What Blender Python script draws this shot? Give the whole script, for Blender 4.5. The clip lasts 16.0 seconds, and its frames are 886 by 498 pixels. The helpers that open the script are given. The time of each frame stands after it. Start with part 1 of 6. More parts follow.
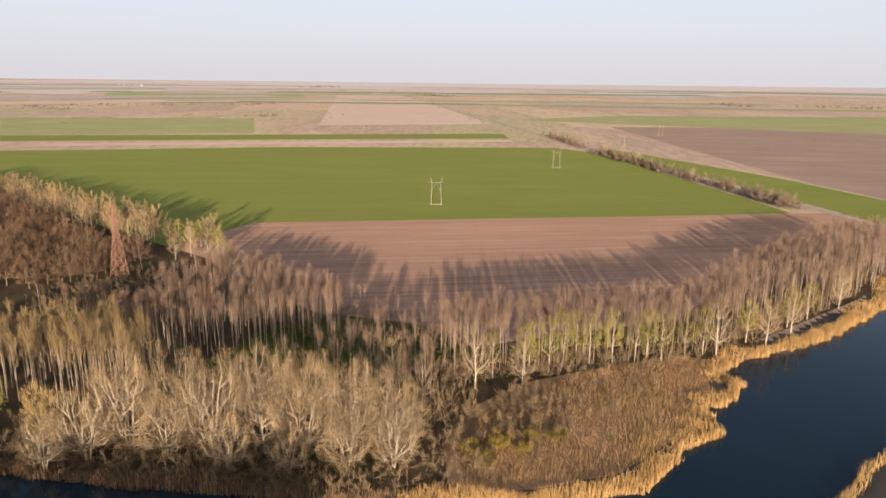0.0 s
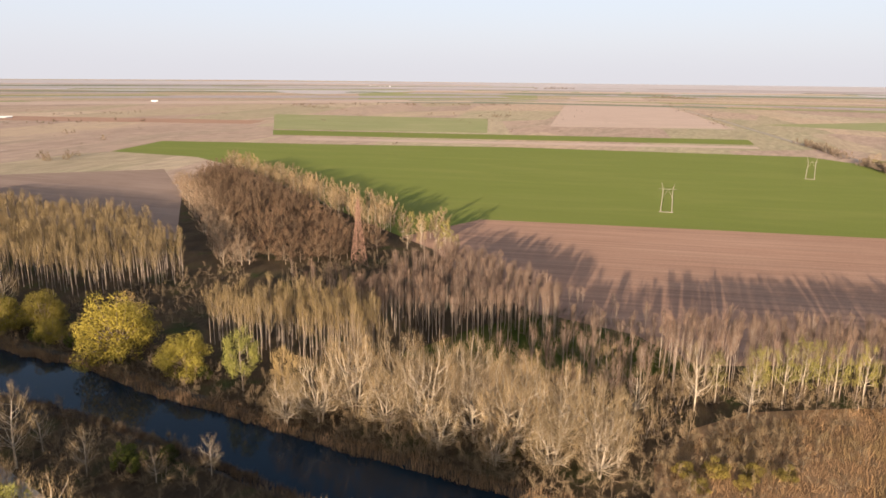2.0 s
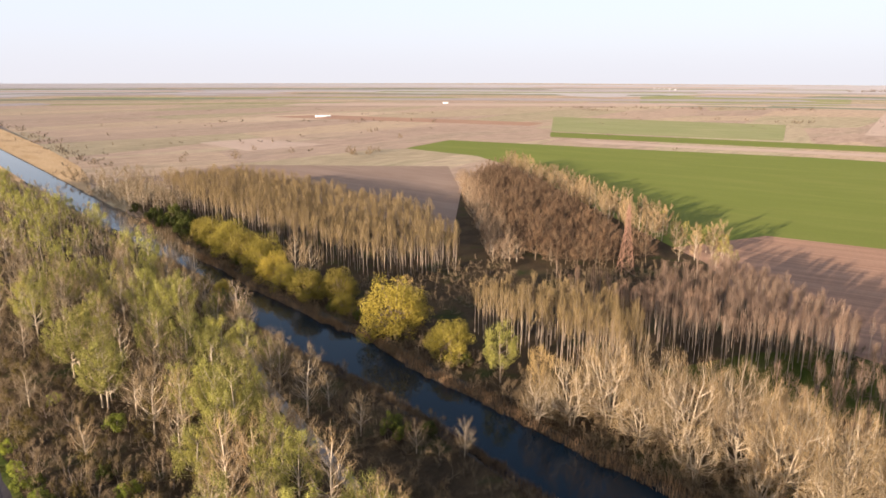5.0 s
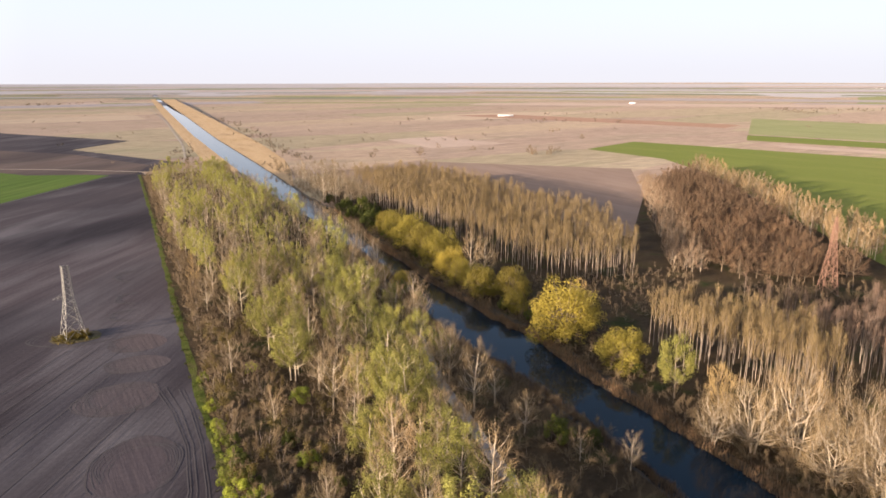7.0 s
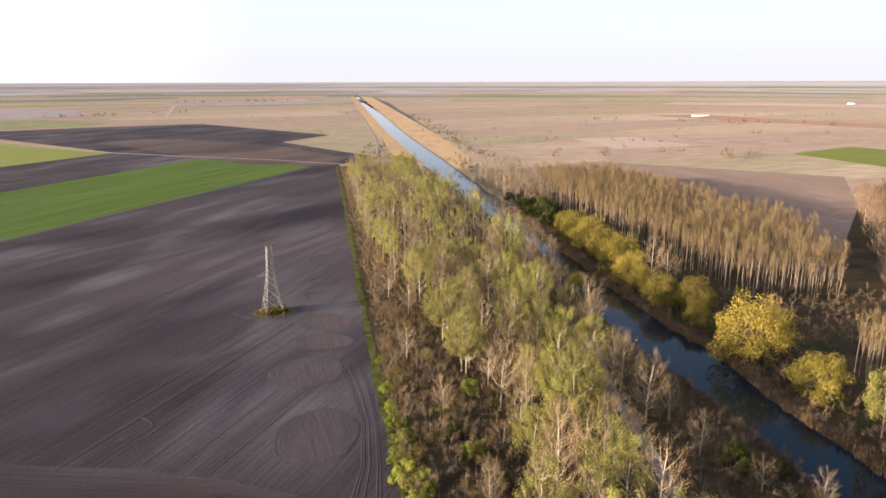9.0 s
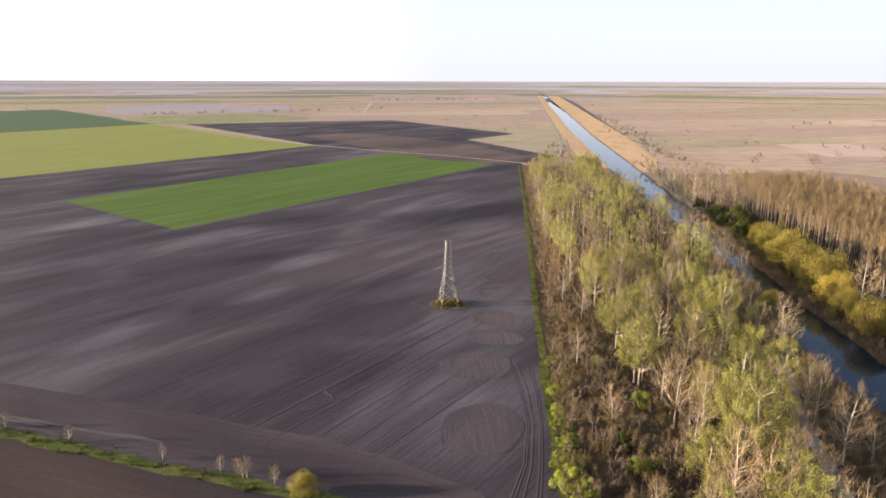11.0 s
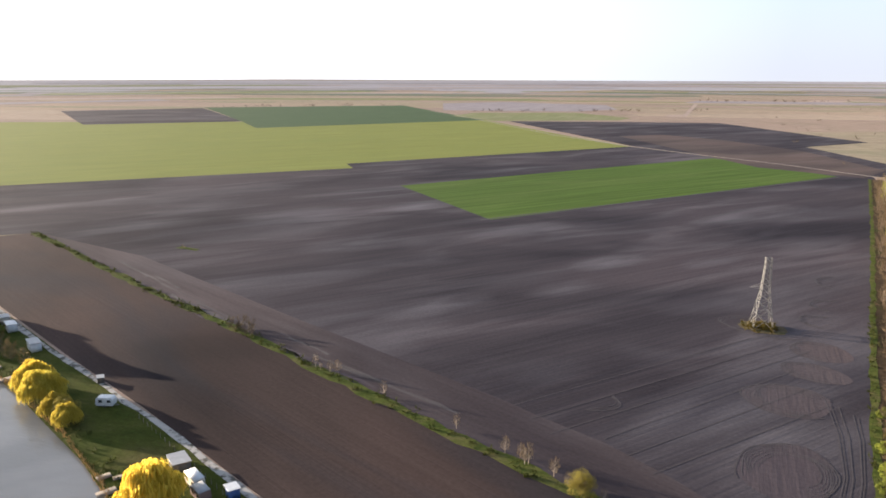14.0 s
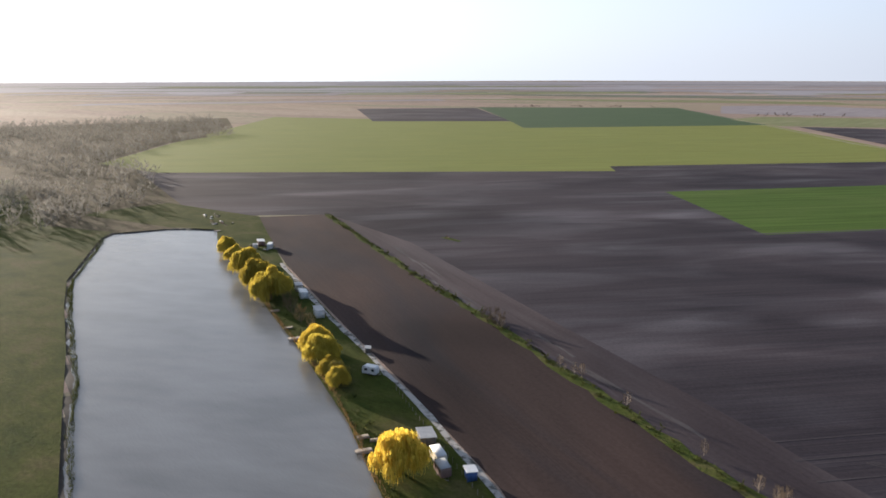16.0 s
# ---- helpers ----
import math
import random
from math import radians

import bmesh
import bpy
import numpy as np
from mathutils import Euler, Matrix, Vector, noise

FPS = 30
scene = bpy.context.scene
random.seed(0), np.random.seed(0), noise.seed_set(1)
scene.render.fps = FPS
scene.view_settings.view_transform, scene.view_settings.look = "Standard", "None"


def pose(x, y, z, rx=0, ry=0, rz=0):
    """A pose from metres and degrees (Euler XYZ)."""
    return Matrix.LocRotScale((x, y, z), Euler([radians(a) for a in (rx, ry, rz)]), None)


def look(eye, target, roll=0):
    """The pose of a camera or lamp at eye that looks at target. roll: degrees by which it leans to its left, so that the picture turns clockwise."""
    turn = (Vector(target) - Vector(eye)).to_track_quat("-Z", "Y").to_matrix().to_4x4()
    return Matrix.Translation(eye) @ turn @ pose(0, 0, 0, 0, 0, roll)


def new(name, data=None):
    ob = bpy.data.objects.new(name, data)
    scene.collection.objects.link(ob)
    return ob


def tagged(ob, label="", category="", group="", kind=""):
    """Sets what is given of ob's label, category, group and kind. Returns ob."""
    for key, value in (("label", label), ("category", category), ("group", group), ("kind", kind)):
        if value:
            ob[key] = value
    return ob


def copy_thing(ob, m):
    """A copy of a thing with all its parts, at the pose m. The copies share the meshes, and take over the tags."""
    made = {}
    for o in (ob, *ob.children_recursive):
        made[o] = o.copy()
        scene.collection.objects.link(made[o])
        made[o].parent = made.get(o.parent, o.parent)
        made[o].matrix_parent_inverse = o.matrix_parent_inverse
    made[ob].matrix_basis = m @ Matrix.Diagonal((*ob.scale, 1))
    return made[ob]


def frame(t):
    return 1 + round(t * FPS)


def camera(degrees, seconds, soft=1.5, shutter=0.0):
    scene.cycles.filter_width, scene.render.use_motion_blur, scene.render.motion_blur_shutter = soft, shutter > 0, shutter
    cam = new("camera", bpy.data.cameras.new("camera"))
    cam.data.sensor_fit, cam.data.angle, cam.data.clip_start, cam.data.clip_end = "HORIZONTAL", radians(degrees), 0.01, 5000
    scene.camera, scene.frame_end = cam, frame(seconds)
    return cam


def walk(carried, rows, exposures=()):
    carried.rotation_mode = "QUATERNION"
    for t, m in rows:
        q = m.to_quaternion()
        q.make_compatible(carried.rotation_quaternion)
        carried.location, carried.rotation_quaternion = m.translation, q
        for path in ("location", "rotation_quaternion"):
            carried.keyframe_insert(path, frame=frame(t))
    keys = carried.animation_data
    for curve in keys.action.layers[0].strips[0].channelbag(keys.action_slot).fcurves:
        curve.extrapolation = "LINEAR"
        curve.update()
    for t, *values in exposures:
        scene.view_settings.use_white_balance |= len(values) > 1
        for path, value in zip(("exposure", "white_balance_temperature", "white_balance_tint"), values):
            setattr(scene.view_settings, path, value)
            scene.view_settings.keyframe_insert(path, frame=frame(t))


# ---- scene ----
# ------------------------------------------------------------------ camera
EYE = 85.0
cam = camera(65.65, 16.0, soft=1.7)
# seconds, heading (degrees, to the left of north), dip, lean
TURN = [
    (0.0, -79.30, 13.87, 0.57), (0.5, -73.15, 13.90, 0.56), (1.0, -67.83, 13.92, 0.56),
    (1.5, -64.13, 13.92, 0.55), (2.0, -60.45, 13.92, 0.50), (2.5, -56.71, 13.92, 0.41),
    (3.0, -52.93, 13.91, 0.33), (3.5, -49.16, 13.89, 0.30), (4.0, -45.37, 13.85, 0.25),
    (6.5, -26.67, 13.83, 0.02), (7.0, -22.93, 13.85, -0.03), (7.5, -19.15, 13.89, -0.05),
    (8.0, -15.34, 13.93, -0.07), (8.5, -11.58, 13.96, -0.11), (9.0, -7.82, 13.96, -0.11),
    (11.5, 11.18, 14.08, 0.14), (12.0, 15.19, 14.12, 0.16), (12.5, 19.24, 14.10, 0.18),
    (13.0, 23.35, 14.10, 0.15), (13.5, 27.81, 14.09, 0.11), (14.0, 32.98, 14.08, 0.08),
    (14.5, 38.45, 14.05, 0.05), (15.0, 43.92, 14.01, -0.02), (15.5, 49.41, 14.00, -0.08),
    (16.0, 54.64, 13.99, -0.08)]
PATH = [(t, pose(0, 0, EYE, 90 - dip, 0, head) @ pose(0, 0, 0, 0, 0, lean)) for t, head, dip, lean in TURN]
walk(cam, PATH, exposures=((0.0, 1.66, 6420, 13), (3.5, 1.88, 6320, 13), (7.5, 2.03, 6250, 14), (9.0, 2.07, 6200, 14), (12.5, 2.1, 5950, 13), (14.5, 1.85, 5800, 10), (16.0, 1.45, 5600, 10)))

# ------------------------------------------------------------------ light
SUN_AZ, SUN_EL = 100.3, 9.0           # degrees: to the left of north, above the horizon
world = bpy.data.worlds.new("sky")
scene.world = world
world.use_nodes = True
wn, wl = world.node_tree.nodes, world.node_tree.links
sky = wn.new("ShaderNodeTexSky")
sky.sky_type = "NISHITA"
sky.sun_disc = False
sky.sun_elevation = radians(SUN_EL)
sky.sun_rotation = radians(-SUN_AZ)
sky.air_density, sky.dust_density, sky.ozone_density = 1.0, 3.0, 1.5
# thin high haze whitens the whole sky, more so towards the horizon
dir_w = wn.new("ShaderNodeTexCoord")
sep_w = wn.new("ShaderNodeSeparateXYZ")
wl.new(dir_w.outputs["Generated"], sep_w.inputs[0])
tint = wn.new("ShaderNodeValToRGB")
for p_ in (0.4, 0.6):
    tint.color_ramp.elements.new(p_)
for e_, (p_, c_) in zip(tint.color_ramp.elements, ((0.0, (0.79, 0.78, 0.80, 1)), (0.16, (0.70, 0.78, 0.90, 1)), (0.34, (0.30, 0.40, 0.56, 1)), (0.7, (0.16, 0.22, 0.36, 1)))):
    e_.position, e_.color = p_, c_
wl.new(sep_w.outputs[2], tint.inputs[0])
facing = wn.new("ShaderNodeVectorMath")
facing.operation = "DOT_PRODUCT"
wl.new(dir_w.outputs["Generated"], facing.inputs[0])
facing.inputs[1].default_value = (-math.sin(radians(SUN_AZ)) * 0.988, math.cos(radians(SUN_AZ)) * 0.988, 0.156)
glare = wn.new("ShaderNodeMapRange")
glare.inputs["From Min"].default_value, glare.inputs["From Max"].default_value = -0.05, 0.85
glare.inputs["To Min"].default_value, glare.inputs["To Max"].default_value = 0.0, 0.85
wl.new(facing.outputs["Value"], glare.inputs["Value"])
whiter = wn.new("ShaderNodeMix")
whiter.data_type = "RGBA"
whiter.inputs[7].default_value = (1.5, 1.46, 1.4, 1)
wl.new(glare.outputs[0], whiter.inputs[0])
wl.new(tint.outputs[0], whiter.inputs[6])
gain = wn.new("ShaderNodeVectorMath")
gain.operation = "SCALE"
gain.inputs[3].default_value = 4.1
wl.new(whiter.outputs[2], gain.inputs[0])
hazy = wn.new("ShaderNodeMix")
hazy.data_type = "RGBA"
hazy.inputs[0].default_value = 0.85
wl.new(sky.outputs[0], hazy.inputs[6])
wl.new(gain.outputs[0], hazy.inputs[7])
wl.new(hazy.outputs[2], wn["Background"].inputs[0])
wn["Background"].inputs[1].default_value = 0.080
sun = bpy.data.lights.new("sun", "SUN")
sun.energy, sun.angle, sun.color = 5.0, radians(0.6), (1.0, 0.79, 0.57)
az, el = radians(SUN_AZ), radians(SUN_EL)
to_sun = Vector((-math.sin(az) * math.cos(el), math.cos(az) * math.cos(el), math.sin(el)))
new("sun", sun).matrix_world = look(to_sun * 500, (0, 0, 0))


# ------------------------------------------------------------------ materials
def nodes_of(name):
    m = bpy.data.materials.new(name)
    m.use_nodes = True
    n, l = m.node_tree.nodes, m.node_tree.links
    return m, n, l, n["Principled BSDF"]


def noise_tex(n, l, vec, scale, detail=4.0, rough=0.55, distort=0.0):
    x = n.new("ShaderNodeTexNoise")
    x.inputs["Scale"].default_value = scale
    x.inputs["Detail"].default_value = detail
    x.inputs["Roughness"].default_value = rough
    x.inputs["Distortion"].default_value = distort
    l.new(vec, x.inputs["Vector"])
    return x.outputs[0]


def ramp(n, l, fac, *stops):
    r = n.new("ShaderNodeValToRGB")
    while len(r.color_ramp.elements) < len(stops):
        r.color_ramp.elements.new(0.5)
    for e, (p, c) in zip(r.color_ramp.elements, stops):
        e.position, e.color = p, (*c, 1) if len(c) == 3 else c
    l.new(fac, r.inputs[0])
    return r.outputs[0]


def mix(n, l, fac, a, b, how="MIX"):
    x = n.new("ShaderNodeMix")
    x.data_type, x.blend_type = "RGBA", how
    for sock, v in ((0, fac), (6, a), (7, b)):
        if isinstance(v, (int, float)):
            x.inputs[sock].default_value = v
        elif isinstance(v, tuple):
            x.inputs[sock].default_value = (*v, 1)
        else:
            l.new(v, x.inputs[sock])
    return x.outputs[2]


def mapped(n, l, angle=0.0, scale=(1, 1, 1), at=(0, 0, 0)):
    tc = n.new("ShaderNodeTexCoord")
    mp = n.new("ShaderNodeMapping")
    mp.vector_type = "TEXTURE"
    mp.inputs["Location"].default_value = at
    mp.inputs["Rotation"].default_value = (0, 0, radians(angle))
    mp.inputs["Scale"].default_value = scale
    l.new(tc.outputs["Object"], mp.inputs[0])
    return mp.outputs[0]


def bump(n, l, b, height, strength, dist):
    x = n.new("ShaderNodeBump")
    x.inputs["Strength"].default_value, x.inputs["Distance"].default_value = strength, dist
    l.new(height, x.inputs["Height"])
    l.new(x.outputs[0], b.inputs["Normal"])


def field_material(name, dark, light, patch, angle, row=2.5, streak=0.6, patchy=0.5, rowdepth=0.35, along=60.0, clouds=0.0, dry=()):
    """Worked land: fine rows along one heading, long streaks and large patches; clouds: damp and dry areas of the soil."""
    m, n, l, b = nodes_of(name)
    long = mapped(n, l, angle, (along, row * 2.2, 1))
    rows = mapped(n, l, angle, (along * 2.5, row, 1))
    wide = mapped(n, l, angle, (130, 34, 1))
    plain = mapped(n, l)
    c = ramp(n, l, noise_tex(n, l, long, 1.0, 5, 0.6), (0.5 - streak * 0.35, dark), (0.5 + streak * 0.35, light))
    rr = ramp(n, l, noise_tex(n, l, rows, 1.0, 3, 0.5), (0.38, (1 - rowdepth,) * 3), (0.62, (1, 1, 1)))
    c = mix(n, l, 1.0, c, rr, "MULTIPLY")
    pf = ramp(n, l, noise_tex(n, l, wide, 1.0, 4, 0.5, 0.9), (0.47, (0, 0, 0)), (0.74, (patchy,) * 3))
    c = mix(n, l, pf, c, patch)
    if clouds:
        big = mapped(n, l, angle - 8, (170, 75, 1))
        lo, hi = 1 - clouds, 1 + clouds * 0.8
        cf = ramp(n, l, noise_tex(n, l, big, 1.0, 3, 0.5, 0.7), (0.34, (lo, lo * 1.0, lo * 1.08)), (0.5, (1, 1, 1)), (0.68, (hi, hi * 0.96, hi * 0.93)))
        c = mix(n, l, 1.0, c, cf, "MULTIPLY")
    if dry:
        # pale crusts where the soil has dried out, smeared along the rows
        smear = noise_tex(n, l, mapped(n, l, angle, (45, 11, 1)), 1.0, 4, 0.55, 0.4)
        for x, y, rx, ry in dry:
            far_ = n.new("ShaderNodeVectorMath")
            far_.operation = "LENGTH"
            l.new(mapped(n, l, angle, (rx, ry, 1), (x, y, 0)), far_.inputs[0])
            spot = ramp(n, l, far_.outputs["Value"], (0.0, (1, 1, 1)), (1.0, (0, 0, 0)))
            f = ramp(n, l, mix(n, l, 1.0, spot, smear, "MULTIPLY"), (0.14, (0, 0, 0)), (0.60, (0.45,) * 3))
            c = mix(n, l, f, c, patch)
    grain = ramp(n, l, noise_tex(n, l, plain, 0.9, 6, 0.7), (0.3, (0.8,) * 3), (0.7, (1.12,) * 3))
    c = mix(n, l, 1.0, c, grain, "MULTIPLY")
    l.new(c, b.inputs["Base Color"])
    b.inputs["Roughness"].default_value = 0.95
    b.inputs["Diffuse Roughness"].default_value = 0.12
    b.inputs["Specular IOR Level"].default_value = 0.06
    bump(n, l, b, noise_tex(n, l, rows, 1.6, 5, 0.6), 0.5, 0.25)
    return m


def grass_material(name, a, b_, c_, big=90.0, stretch=3.0, angle=15.0):
    m, n, l, b = nodes_of(name)
    wide = mapped(n, l, angle, (big * stretch, big, 1))
    mid = mapped(n, l, angle, (big * 0.3, big * 0.1, 1))
    fine = mapped(n, l)
    c = ramp(n, l, noise_tex(n, l, wide, 1.0, 6, 0.6, 0.4), (0.34, a), (0.52, b_), (0.68, c_))
    s = ramp(n, l, noise_tex(n, l, mid, 1.0, 6, 0.65), (0.3, (0.78,) * 3), (0.7, (1.15,) * 3))
    c = mix(n, l, 1.0, c, s, "MULTIPLY")
    g = ramp(n, l, noise_tex(n, l, fine, 1.2, 5, 0.7), (0.3, (0.75,) * 3), (0.7, (1.15,) * 3))
    c = mix(n, l, 1.0, c, g, "MULTIPLY")
    l.new(c, b.inputs["Base Color"])
    b.inputs["Roughness"].default_value = 0.95
    b.inputs["Diffuse Roughness"].default_value = 0.12
    b.inputs["Specular IOR Level"].default_value = 0.03
    bump(n, l, b, noise_tex(n, l, fine, 0.7, 6, 0.7), 0.6, 0.5)
    return m


def leaf_material(name, a, b_, through_=0.3):
    m, n, l, b = nodes_of(name)
    geo = n.new("ShaderNodeNewGeometry")
    info = n.new("ShaderNodeObjectInfo")
    c = ramp(n, l, geo.outputs["Random Per Island"], (0.0, a), (1.0, b_))
    v = ramp(n, l, info.outputs["Random"], (0.0, (0.62, 0.60, 0.60)), (0.5, (0.95, 0.95, 0.9)), (1.0, (1.3, 1.22, 1.1)))
    c = mix(n, l, 1.0, c, v, "MULTIPLY")
    l.new(c, b.inputs["Base Color"])
    b.inputs["Roughness"].default_value = 0.75
    b.inputs["Specular IOR Level"].default_value = 0.2
    if through_:
        t = n.new("ShaderNodeBsdfTranslucent")
        l.new(c, t.inputs[0])
        s = n.new("ShaderNodeMixShader")
        s.inputs[0].default_value = through_
        l.new(b.outputs[0], s.inputs[1])
        l.new(t.outputs[0], s.inputs[2])
        l.new(s.outputs[0], n["Material Output"].inputs[0])
    return m


def plain_material(name, a, b_, scale=2.0, rough=0.7, metal=0.0, bumpy=0.1):
    m, n, l, b = nodes_of(name)
    v = mapped(n, l)
    c = ramp(n, l, noise_tex(n, l, v, scale, 5, 0.65), (0.3, a), (0.7, b_))
    l.new(c, b.inputs["Base Color"])
    b.inputs["Roughness"].default_value, b.inputs["Metallic"].default_value = rough, metal
    if bumpy:
        bump(n, l, b, noise_tex(n, l, v, scale * 3, 4, 0.6), bumpy, 0.05)
    return m


def water_material(name, deep, ripple, dist, rough=0.03, gloss=0.5):
    m, n, l, b = nodes_of(name)
    v = mapped(n, l, 12, (1.6, 0.7, 1))
    w = mapped(n, l, 40, (30, 12, 1))
    c = ramp(n, l, noise_tex(n, l, w, 1.0, 3), (0.3, deep), (0.7, tuple(x * 1.4 for x in deep)))
    l.new(c, b.inputs["Base Color"])
    b.inputs["Roughness"].default_value, b.inputs["IOR"].default_value = rough, 1.33
    b.inputs["Specular IOR Level"].default_value = gloss
    bump(n, l, b, noise_tex(n, l, v, 1.0, 4, 0.6), ripple, dist)
    return m


def plain_country(name):
    """Dry grassland and, towards the distance, a patchwork of long narrow holdings."""
    m, n, l, b = nodes_of(name)
    wide, mid, fine = mapped(n, l, 8, (260, 60, 1)), mapped(n, l, 8, (30, 9, 1)), mapped(n, l)
    c = ramp(n, l, noise_tex(n, l, wide, 1.0, 6, 0.6, 0.5), (0.34, (0.335, 0.240, 0.169)), (0.5, (0.444, 0.328, 0.231)), (0.66, (0.315, 0.254, 0.164)))
    vor = n.new("ShaderNodeTexVoronoi")
    vor.inputs["Scale"].default_value = 1.0
    l.new(mapped(n, l, 20, (620, 150, 1)), vor.inputs["Vector"])
    sepc = n.new("ShaderNodeSeparateColor")
    l.new(vor.outputs["Color"], sepc.inputs[0])
    plots = ramp(n, l, sepc.outputs[0], (0.0, (0.24, 0.185, 0.15)), (0.3, (0.17, 0.13, 0.12)), (0.45, (0.27, 0.21, 0.155)), (0.7, (0.19, 0.175, 0.12)), (0.85, (0.12, 0.145, 0.08)), (1.0, (0.31, 0.25, 0.195)))
    c = mix(n, l, 0.6, c, plots)
    s = ramp(n, l, noise_tex(n, l, mid, 1.0, 6, 0.65), (0.3, (0.74,) * 3), (0.7, (1.2,) * 3))
    c = mix(n, l, 1.0, c, s, "MULTIPLY")
    g = ramp(n, l, noise_tex(n, l, fine, 0.8, 5, 0.7), (0.3, (0.75,) * 3), (0.7, (1.2,) * 3))
    c = mix(n, l, 1.0, c, g, "MULTIPLY")
    l.new(c, b.inputs["Base Color"])
    b.inputs["Roughness"].default_value = 0.95
    b.inputs["Diffuse Roughness"].default_value = 0.12
    b.inputs["Specular IOR Level"].default_value = 0.04
    bump(n, l, b, noise_tex(n, l, fine, 0.5, 6, 0.7), 0.6, 0.5)
    return m


M_GROUND = plain_country("dry_grassland")
M_FLOOR = grass_material("woodland_floor", (0.036, 0.027, 0.018), (0.06, 0.043, 0.026), (0.036, 0.042, 0.016), 14, 1.2)
M_MEADOW = grass_material("green_bank_grass", (0.0324, 0.0459, 0.0081), (0.0567, 0.0648, 0.0135), (0.081, 0.0729, 0.027), 12, 1.5)
M_VERGE = grass_material("verge_grass", (0.0432, 0.06, 0.012), (0.0744, 0.0864, 0.0216), (0.102, 0.09, 0.0384), 5, 2.0)
M_DRY = grass_material("dry_patch_grass", (0.075, 0.062, 0.036), (0.115, 0.092, 0.055), (0.07, 0.07, 0.03), 4, 2.0)
M_LEAF_S = leaf_material("olive_shrub_leaves", (0.10, 0.078, 0.018), (0.18, 0.14, 0.032))
M_GREEN = field_material("winter_wheat", (0.108, 0.130, 0.028), (0.130, 0.152, 0.034), (0.172, 0.170, 0.050), 105, 2.5, 1.2, 0.35, 0.08)
# green paled and dulled: the haze of distance is painted in
M_GREEN_F = field_material("hazed_crop", (0.178, 0.188, 0.085), (0.208, 0.218, 0.10), (0.265, 0.235, 0.14), 105, 9, 0.9, 0.6, 0.12)
M_GREEN_W = field_material("winter_wheat_west", (0.06, 0.102, 0.0168), (0.084, 0.132, 0.024), (0.108, 0.138, 0.036), 63, 4.0, 0.9, 0.35, 0.25)
M_YGREEN = field_material("young_rape", (0.168, 0.186, 0.045), (0.215, 0.226, 0.058), (0.16, 0.19, 0.05), 63, 7.0, 0.9, 0.4, 0.12)
M_DGREEN = field_material("dark_crop", (0.0525, 0.0875, 0.04), (0.06875, 0.1025, 0.0475), (0.08125, 0.11, 0.05625), 63, 7.0, 0.9, 0.4, 0.1)
DRY_SPOTS = ((-16, 170, 62, 40), (-12, 250, 60, 36), (-172, 348, 51, 24), (-262, 369, 45, 22), (-227, 270, 51, 25), (-316, 311, 60, 25), (-106, 305, 39, 16), (-105, 257, 33, 14), (-362, 238, 66, 25), (-298, 318, 75, 28), (-265, 377, 66, 24), (-102, 311, 45, 16), (-83, 441, 45, 19), (-293, 586, 90, 25), (-138, 208, 39, 16), (-65, 334, 33, 12))
M_PLOUGH = field_material("ploughed_black_earth", (0.035, 0.031, 0.037), (0.062, 0.052, 0.057), (0.15, 0.14, 0.15), 63, 1.9, 1.1, 0.42, 0.16, 60, 0.45, DRY_SPOTS)
M_TURN = field_material("turned_loose_earth", (0.064, 0.052, 0.055), (0.080, 0.066, 0.069), (0.09, 0.078, 0.08), 100, 2.5, 1.2, 0.4, 0.03, 12, 0.15)
M_HEAD = field_material("headland_earth", (0.054, 0.043, 0.044), (0.080, 0.065, 0.066), (0.115, 0.10, 0.102), 169, 1.6, 0.9, 0.6, 0.1, 40, 0.4)
M_RUT = plain_material("pressed_wheel_rut", (0.0286, 0.02275, 0.02535), (0.0403, 0.03315, 0.0364), 0.8, 0.95, 0, 0.2)
M_RUT_L = plain_material("dry_wheel_rut", (0.03255, 0.02678, 0.0294), (0.0525, 0.0441, 0.04777), 0.25, 0.95, 0, 0.2)
M_PLOUGH_P = field_material("harrowed_brown_earth", (0.041, 0.028, 0.025), (0.056, 0.040, 0.035), (0.029, 0.028, 0.033), 169, 1.3, 1.2, 0.85, 0.05, 120, 0.5)
M_BROWN = field_material("ploughed_red_brown_earth", (0.228, 0.133, 0.092), (0.325, 0.206, 0.148), (0.355, 0.242, 0.18), 108, 2.6, 1.0, 0.35, 0.22)
M_DULL = field_material("ploughed_dull_brown_earth", (0.165, 0.118, 0.094), (0.235, 0.172, 0.138), (0.27, 0.21, 0.175), 100, 3.0, 1.0, 0.4, 0.15)
M_PALE = field_material("pale_fallow", (0.3248, 0.2464, 0.2016), (0.392, 0.308, 0.252), (0.28, 0.2072, 0.1736), 100, 8, 0.8, 0.5, 0.1)
M_BARE = field_material("dull_bare_earth", (0.070, 0.053, 0.048), (0.095, 0.072, 0.064), (0.12, 0.096, 0.088), 63, 2.5, 1.0, 0.4, 0.1, 60, 0.3)
# lilac-grey earth and washed-out dark crop, both with haze mixed into the colour
M_LILAC = field_material("hazed_bare_earth", (0.235, 0.205, 0.205), (0.29, 0.255, 0.255), (0.31, 0.275, 0.262), 100, 12, 0.8, 0.5, 0.1)
M_DGREEN_F = field_material("hazed_dark_crop", (0.135, 0.150, 0.105), (0.165, 0.18, 0.125), (0.18, 0.19, 0.135), 100, 12, 0.8, 0.5, 0.1)
M_DIRT = plain_material("pale_dirt_track", (0.20, 0.165, 0.125), (0.30, 0.25, 0.195), 0.3, 0.95, 0, 0.4)
